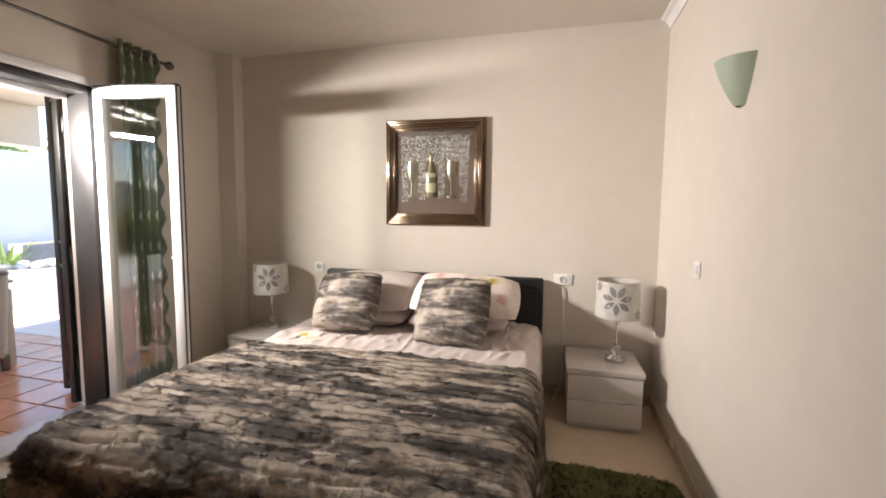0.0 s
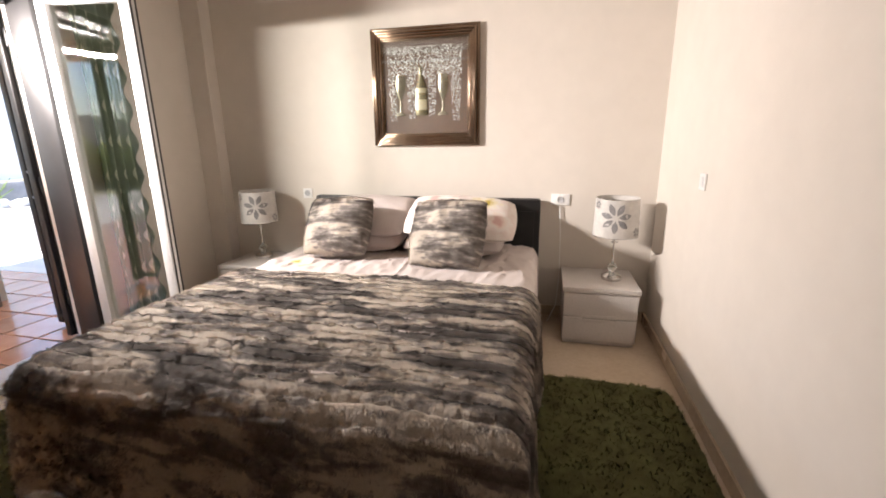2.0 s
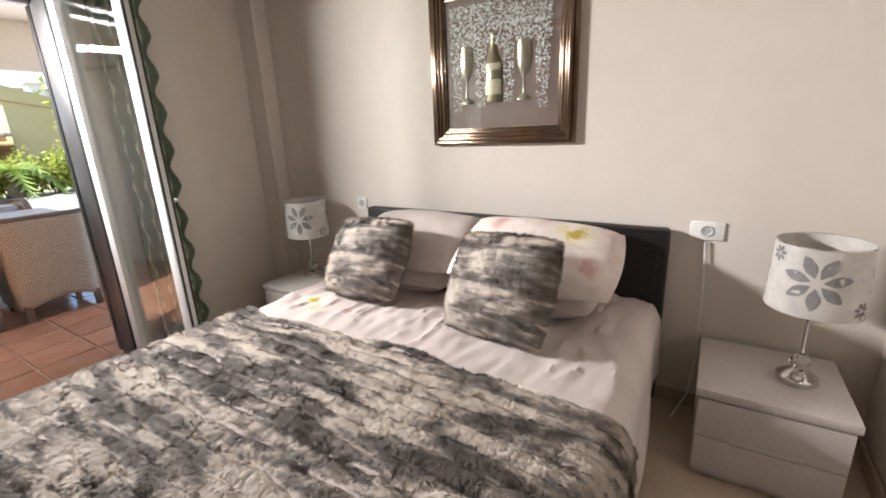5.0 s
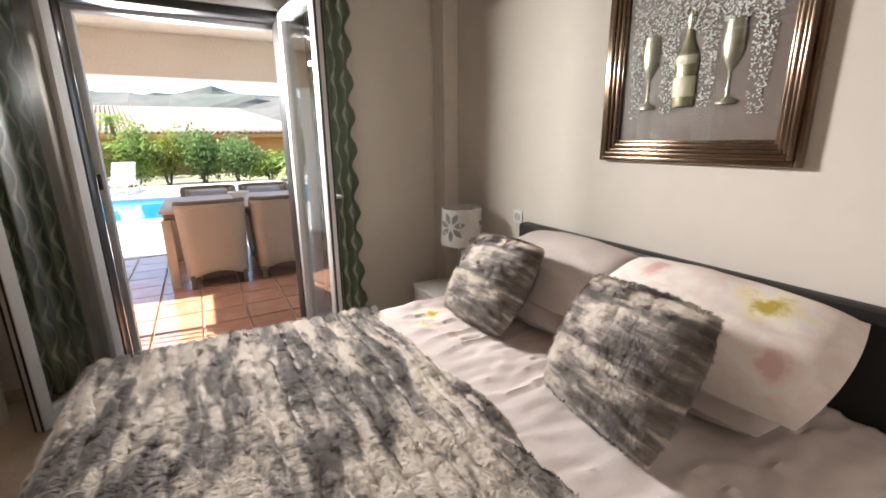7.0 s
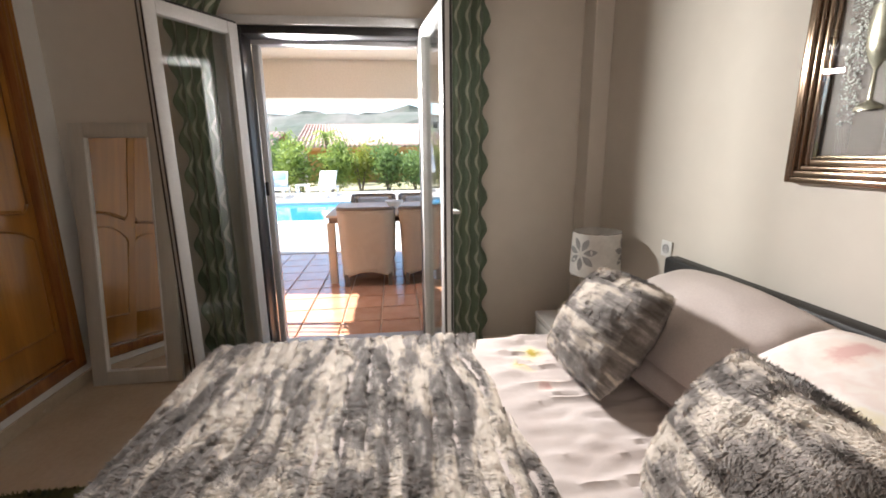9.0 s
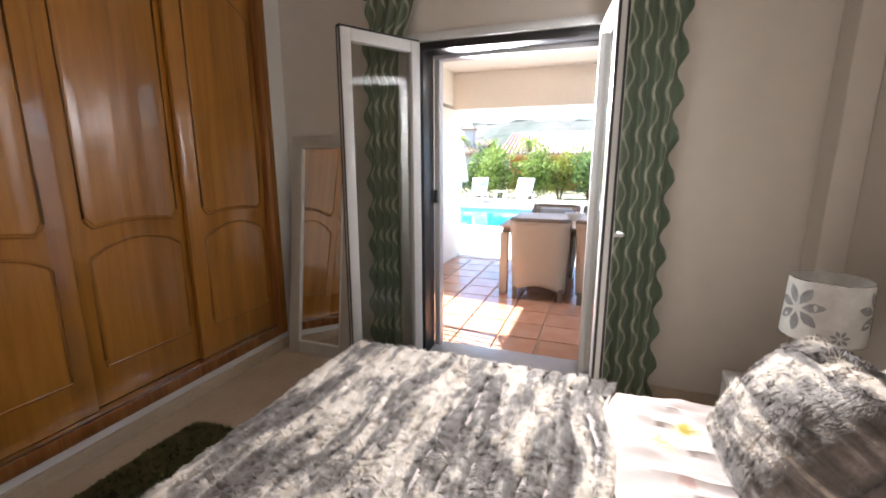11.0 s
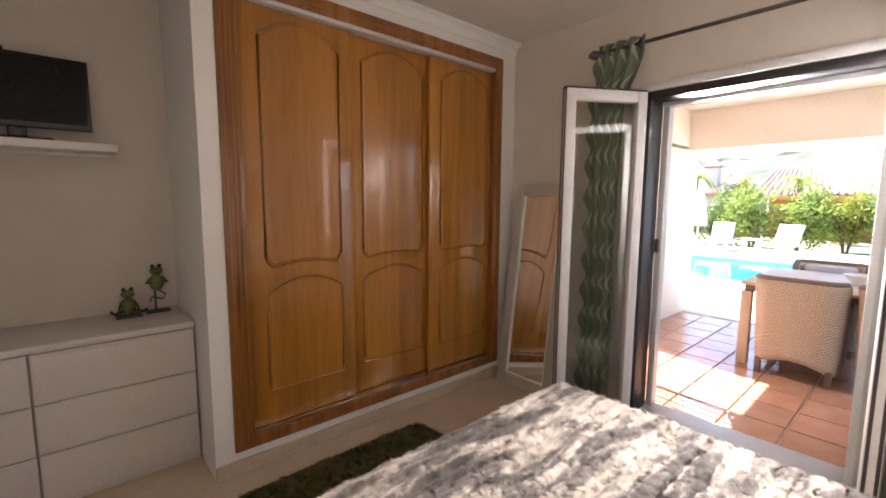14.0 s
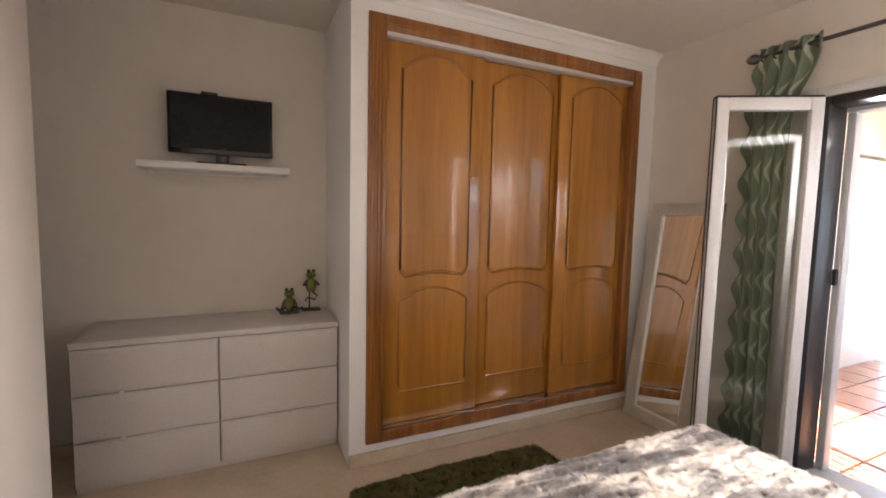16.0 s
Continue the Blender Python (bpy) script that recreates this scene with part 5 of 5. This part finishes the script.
bed_a = sun_lounger(pose(-15.6, -2.35, -0.05, 0, 0, 96))
copy_thing(bed_a, pose(-15.6, -0.72, -0.05, 0, 0, 84))
tw = whole("towel", boxes((-0.2, 0.2, -0.006, 0.006, -0.16, 0.16), r=0.004), towel_blue, "turquoise towel over the lounger back", "towel",
           pose(-15.6, -2.35, -0.05, 0, 0, 96) @ pose(0, 0.12, 0.31, -38) @ pose(0.02, -0.044, 0.44))


def side_table(m):
    t = thing("side_table", m, "small white plastic side table between the loungers", "table")
    part("top", boxes((-0.22, 0.22, -0.22, 0.22, 0.36, 0.40), r=0.01), sunbed_white, t)
    for x in (-0.18, 0.18):
        for y in (-0.18, 0.18):
            part("leg", boxes((x - 0.022, x + 0.022, y - 0.022, y + 0.022, 0.0, 0.3595), r=0.004), sunbed_white, t)


side_table(pose(-15.5, -1.5, -0.05))


def parasol(m):
    t = thing("parasol", m, "closed white garden parasol on a pole", "parasol")
    part("base", lathe([(0.0, 0.0), (0.26, 0.0), (0.26, 0.05), (0.06, 0.08), (0.0, 0.08)], 20), planter_grey, t)
    part("pole", tube([(0, 0, 0.08), (0, 0, 2.2)], 0.022, 8), sunbed_white, t)
    bm = bmesh.new()
    rings = []
    for z, r in ((0.72, 0.20), (0.80, 0.21), (1.2, 0.17), (1.7, 0.10), (2.05, 0.045), (2.16, 0.02)):
        rings.append([bm.verts.new((r * (1 + 0.28 * math.cos(8 * a)) * math.cos(a), r * (1 + 0.28 * math.cos(8 * a)) * math.sin(a), z)) for a in [2 * math.pi * k / 48 for k in range(48)]])
    for a, b in zip(rings, rings[1:]):
        for k in range(48):
            bm.faces.new((a[k], a[(k + 1) % 48], b[(k + 1) % 48], b[k]))
    bm.faces.new(rings[-1])
    part("canopy", bm, parasol_cloth, t, "folded white canopy")


parasol(pose(-15.7, -3.05, -0.05))


def leaf_cloud(rng, centre, radius, count, size, stretch=0.9):
    """Leaf quads in an uneven crown."""
    c = rng.normal(0, 1, (count, 3))
    c /= np.linalg.norm(c, axis=1)[:, None]
    r = rng.random(count) ** 0.45
    lump = 1 + 0.28 * np.sin(c[:, 0] * 5 + centre[1]) * np.cos(c[:, 1] * 4 + centre[0]) + 0.2 * np.sin(c[:, 2] * 7 + centre[1] * 3)
    pos = np.array(centre) + c * (r * lump)[:, None] * np.array(radius)
    pos[:, 2] = np.maximum(pos[:, 2], 0.02)
    a, b = rng.normal(0, 1, (count, 3)), rng.normal(0, 1, (count, 3))
    a /= np.linalg.norm(a, axis=1)[:, None]
    b -= a * (a * b).sum(1)[:, None]
    b /= np.linalg.norm(b, axis=1)[:, None]
    s = size * (0.6 + 0.8 * rng.random(count))[:, None]
    co = np.stack([pos - a * s, pos + b * s * 0.35, pos + a * s, pos - b * s * 0.35], 1).reshape(-1, 3)
    return co, (np.arange(count) * 4)[:, None] + np.array([0, 1, 2, 3])


def bush(m, rx, ry, h, material, label, seed, count=2600, size=0.10, name="bush"):
    t = thing(name, m, label, "bush", "garden shrubs")
    rng = np.random.default_rng(seed)
    rd = random.Random(seed)
    for k in range(4):
        a = rd.uniform(0, 6.28)
        part("stem", tube([(0.05 * math.cos(a), 0.05 * math.sin(a), 0), (0.2 * rx * math.cos(a), 0.2 * ry * math.sin(a), h * 0.35), (0.5 * rx * math.cos(a), 0.5 * ry * math.sin(a), h * 0.65)], [0.03, 0.022, 0.010], 6), bark, t)
    cos, quads, n = [], [], 0
    for k in range(6):
        c = (rd.uniform(-0.55, 0.55) * rx, rd.uniform(-0.55, 0.55) * ry, h * rd.uniform(0.35, 0.68))
        co, q = leaf_cloud(rng, c, (rx * 0.62, ry * 0.62, h * 0.36), count // 6, size)
        cos.append(co)
        quads.append(q + n)
        n += len(co)
    crown = raw_mesh("crown", np.concatenate(cos), np.concatenate(quads), np.zeros((0, 3), int), material)
    part("crown", crown, material, t)
    return t


rd = random.Random(11)
greens = [(leaf_a, "bright green oleander bush in the hedge"), (leaf_b, "dense dark green hedge bush"), (leaf_y, "yellow-green flowering hedge bush")]
for k in range(17):
    y = -11.2 + k * 1.15
    mt, lb = greens[(k * 2 + (k // 3)) % 3]
    h = (1.95 + 0.5 * rd.random()) if y < 3.3 else (1.15 + 0.35 * rd.random())
    bush(pose(-18.1 + rd.uniform(-0.4, 0.4), y, -0.16), 0.85, 0.95, h, mt, lb, 100 + k, 3000, 0.085)
for k in range(7):
    bush(pose(-15.2 + rd.uniform(-0.3, 0.3), 6.6 + k * 1.35, -0.16), 0.9, 1.0, 3.7 + rd.uniform(-0.3, 0.5), greens[2 - k % 2][0], "tall sunlit shrub behind the garden wall", 140 + k, 3000, 0.11)


for k in range(8):
    bush(pose(-4.2 - k * 1.5, -11.5 - rd.uniform(0, 0.8), -0.16), 0.95, 0.9, 1.5 + 0.7 * rd.random(), greens[k % 3][0], "leafy shrub closing the garden side", 170 + k, 2200, 0.09)
structure("garden_wall_side", boxes((-18.0, -2.9, -12.9, -12.7, -0.16, 1.1)), house_yellow, "low yellow garden wall", "wall")


def palm(m, h, seed):
    t = thing("palm_tree", m, "palm tree with a rough trunk and feathery fronds", "palm tree")
    rd2 = random.Random(seed)
    part("trunk", tube([(0.06 * math.sin(k), 0.05 * math.cos(k * 1.3), h * k / 8) for k in range(9)], [0.2 - 0.012 * k for k in range(9)], 10), bark, t)
    for k in range(18):
        a, up = 2 * math.pi * k / 18 + rd2.uniform(-0.2, 0.2), rd2.uniform(0.1, 1.0)
        bm = bmesh.new()
        spine = [Vector((math.cos(a) * s * 1.5, math.sin(a) * s * 1.5, h + up * s * 1.2 - 1.6 * s * s * (1.1 - 0.5 * up))) for s in [q / 9 for q in range(10)]]
        sd = Vector((-math.sin(a), math.cos(a), 0))
        for q in range(1, 10):
            for sg in (-1, 1):
                tip = spine[q] + sd * sg * 0.34 * (1 - abs(q / 9 - 0.4)) + Vector((math.cos(a), math.sin(a), -0.5)) * 0.16
                bm.faces.new([bm.verts.new(v) for v in (spine[q - 1], spine[q], tip)])
        part("frond", bm, leaf_a, t, smooth=False)


palm(pose(-22.5, -1.6, -0.16) @ Matrix.Scale(0.62, 4), 4.1, 4)
palm(pose(-17.2, 4.9, -0.16), 0.8, 9)
palm(pose(-25.0, -6.2, -0.16) @ Matrix.Scale(0.62, 4), 4.6, 5)


def tiled_slope(name, a, b, c, d, parent, pitch=0.24):
    """A roof slope a-b along the eave, d-c along the ridge, in rows of barrel tiles."""
    a, b, c, d = map(Vector, (a, b, c, d))
    bm = bmesh.new()
    n = max(4, int((b - a).length / pitch)) * 6
    nrm = (b - a).cross(d - a).normalized()
    if nrm.z < 0:
        nrm = -nrm

    def place(i, j):
        f = i / n
        lo, hi = a.lerp(b, f), d.lerp(c, f)
        p = lo.lerp(hi, j / 6)
        return p + nrm * (0.055 * math.sin(2 * math.pi * f * n / 6) - 0.012 * (j % 2))
    grid_mesh(bm, n, 6, place)
    ob = part(name, bm, roof_tile, parent, "clay barrel-tile roof")
    thicken(ob, 0.05)


def neighbour_house():
    t = thing("neighbour_house", pose(-24.0, 2.4, -0.16), "neighbouring yellow house with a clay tile hip roof", "house")
    part("wall", boxes((-8.0, -0.55, -5.4, 4.0, -0.5, 1.9)), house_orange, t, "orange rendered wall", smooth=False)
    e, r0 = 1.95, 3.3
    tiled_slope("roof", (0, -6.0, e), (0, 4.5, e), (-4.2, 1.2, r0), (-4.2, -6.0, r0), t)
    tiled_slope("roof", (0, 4.5, e), (-8.4, 4.5, e), (-4.3, 1.2, r0), (-4.2, 1.2, r0), t)
    tiled_slope("roof", (-8.4, 4.5, e), (-8.4, -6.0, e), (-4.2, -6.0, r0), (-4.2, 1.2, r0), t)
    part("fascia", boxes((-0.5, 0.02, -5.8, 4.3, 1.70, 1.885), r=0.01), house_orange, t, "orange eaves band")
    part("tower_wall", boxes((-9.0, -1.3, 4.8, 9.0, -0.4, 3.4)), house_yellow, t, "sunlit yellow gable wall", smooth=False)
    bm = bmesh.new()
    vs = [[bm.verts.new((x, y, z)) for y, z in ((4.6, 3.4), (9.2, 2.6), (9.2, 2.75), (4.6, 4.05), (4.4, 3.9))] for x in (-9.1, -1.2)]
    for k in range(5):
        bm.faces.new((vs[0][k], vs[1][k], vs[1][(k + 1) % 5], vs[0][(k + 1) % 5]))
    bm.faces.new(vs[0][::-1])
    bm.faces.new(vs[1])
    part("parapet", bm, house_yellow, t, "sloping yellow parapet", smooth=False)
    ch = part("chimney", boxes((-3.4, -2.8, 6.2, 6.8, 3.0, 4.2), r=0.02), house_white, t, "white chimney")
    part("chimney_cap", boxes((-3.5, -2.7, 6.1, 6.9, 4.201, 4.3), r=0.02), house_white, ch)


neighbour_house()


def chimney_house():
    t = thing("far_house", pose(-26.0, -8.6, -0.16), "low white house with a tiled chimney beyond the hedge", "house")
    part("wall", boxes((-6, 0, -4, 3.2, -0.4, 2.0)), house_white, t, smooth=False)
    tiled_slope("roof", (0.4, -4.4, 2.0), (0.4, 3.5, 2.0), (-3, 3.5, 2.9), (-3, -4.4, 2.9), t)
    tiled_slope("roof", (-6.4, 3.5, 2.0), (-6.4, -4.4, 2.0), (-3, -4.4, 2.9), (-3, 3.5, 2.9), t)
    ch = part("chimney", boxes((-1.6, -1.0, 2.1, 2.7, 2.2, 3.5), r=0.02), house_white, t, "white chimney stack")
    bm = lathe([(0.0, 0.45), (0.62, 0.0), (0.62, -0.06), (0.0, -0.06)], 4)
    part("chimney_cap", bm, roof_tile, ch, "pyramid of clay tiles", smooth=False, at=pose(-1.3, 2.4, 3.57, 0, 0, 45))
    for y in (-2.5, 0.0, 1.8):
        part("window", boxes((0.001, 0.02, y - 0.35, y + 0.35, 0.7, 1.5)), tv_black, t, "dark window")


chimney_house()


def hills(name, dist, base, amp, seed, material, y0, y1):
    bm = bmesh.new()
    nu, nv = 120, 8

    def place(i, j):
        y = y0 + (y1 - y0) * i / nu
        top = base + amp * noise.fractal(Vector((y / 60.0 + seed, seed, 0)), 1.0, 2.0, 5)
        f = j / nv
        return Vector((-dist - 40 * f + 6 * noise.noise(Vector((y / 15.0, f * 3, seed))), y, -0.3 + (top + 0.3) * f ** 0.8))
    grid_mesh(bm, nu, nv, place)
    structure(name, bm, material, "dry scrub-covered hillside in the distance", "hill")


hills("backdrop_hill", 150, 17.5, 3.5, 3.1, hill_mat, -260, 420)
hills("backdrop_ridge", 420, 40, 14, 8.2, hill_mat, -700, 1100)
for k, (x, y, w, d, h) in enumerate(((-112, 34, 8, 14, 5), (-125, -45, 8, 10, 6), (-118, 58, 9, 10, 6))):
    t = thing("hillside_house", pose(x, y, 0.0), "small white house on the far hillside", "house", "hillside houses")
    part("wall", boxes((-w / 2, w / 2, -d / 2, d / 2, -0.3, h + 6)), house_white, t, smooth=False)
    part("roof", boxes((-w / 2 - 0.3, w / 2 + 0.3, -d / 2 - 0.3, d / 2 + 0.3, h + 6.001, h + 6.4)), roof_tile, t, smooth=False)
    for j in (-1, 0, 1):
        part("window", boxes((w / 2 + 0.001, w / 2 + 0.04, j * d / 3.4 - 0.6, j * d / 3.4 + 0.6, h + 2.5, h + 4.2)), tv_black, t)


def planter():
    t = thing("planter_box", pose(-12.45, 7.55, -0.07), "grey rectangular planter box on the gravel", "planter")
    part("trough", boxes((-0.25, 0.25, -0.5, 0.5, 0.0, 0.55), r=0.02), planter_grey, t)
    part("soil", boxes((-0.2, 0.2, -0.45, 0.45, 0.5505, 0.56)), earth, t)


planter()


def agave(m):
    t = thing("agave_plant", m, "spiky dark agave growing among white stones", "plant")
    for k in range(16):
        a, up = k * 2.4, 0.35 + 0.6 * ((k * 7) % 16) / 16
        bm = bmesh.new()
        sd = Vector((-math.sin(a), math.cos(a), 0))
        pr = []
        for s, w in ((0.0, 0.05), (0.35, 0.06), (0.7, 0.035), (1.0, 0.002)):
            c = Vector((math.cos(a) * s * 0.55, math.sin(a) * s * 0.55, 0.02 + s * 0.75 * up))
            pr.append((bm.verts.new(c - sd * w), bm.verts.new(c + Vector((0, 0, -0.02))), bm.verts.new(c + sd * w)))
        for p, q in zip(pr, pr[1:]):
            for j in (0, 1):
                bm.faces.new((p[j], p[j + 1], q[j + 1], q[j]))
        part("leaf", bm, leaf_b, t, smooth=False)


agave(pose(-12.3, 6.75, -0.07))
for k in range(9):
    bm = bmesh.new()
    bmesh.ops.create_icosphere(bm, subdivisions=2, radius=0.16 + 0.05 * rd.random())
    for v in bm.verts:
        v.co *= 1 + 0.25 * noise.noise(v.co * 6 + Vector((k, 0, 0)))
        v.co.z *= 0.65
    whole("garden_stone", bm, stone_white, "rough white garden stone on the gravel", "stone", pose(-12.0 + rd.uniform(-0.4, 0.3), 6.3 + k * 0.22, 0.0), True, "garden stones")

# ---- terrace tiles ----
TILE, terr = 0.325, bpy.data.objects["terrace"]
bm = boxes((-0.1555, 0.1555, -0.1555, 0.1555, -0.012, 0.0), r=0.004)
tile_mesh = finish(bm, "tile", terracotta)
x = -3.082 - TILE / 2
while x > -6.0:
    y = 1.516 + TILE / 2 + 4 * TILE
    while y > -3.0:
        ob = new("tile", tile_mesh)
        ob.parent = terr
        ob.matrix_basis = pose(x, y, 0.0, 0, 0, rd.choice((0, 90, 180, 270)))
        y -= TILE
    x -= TILE
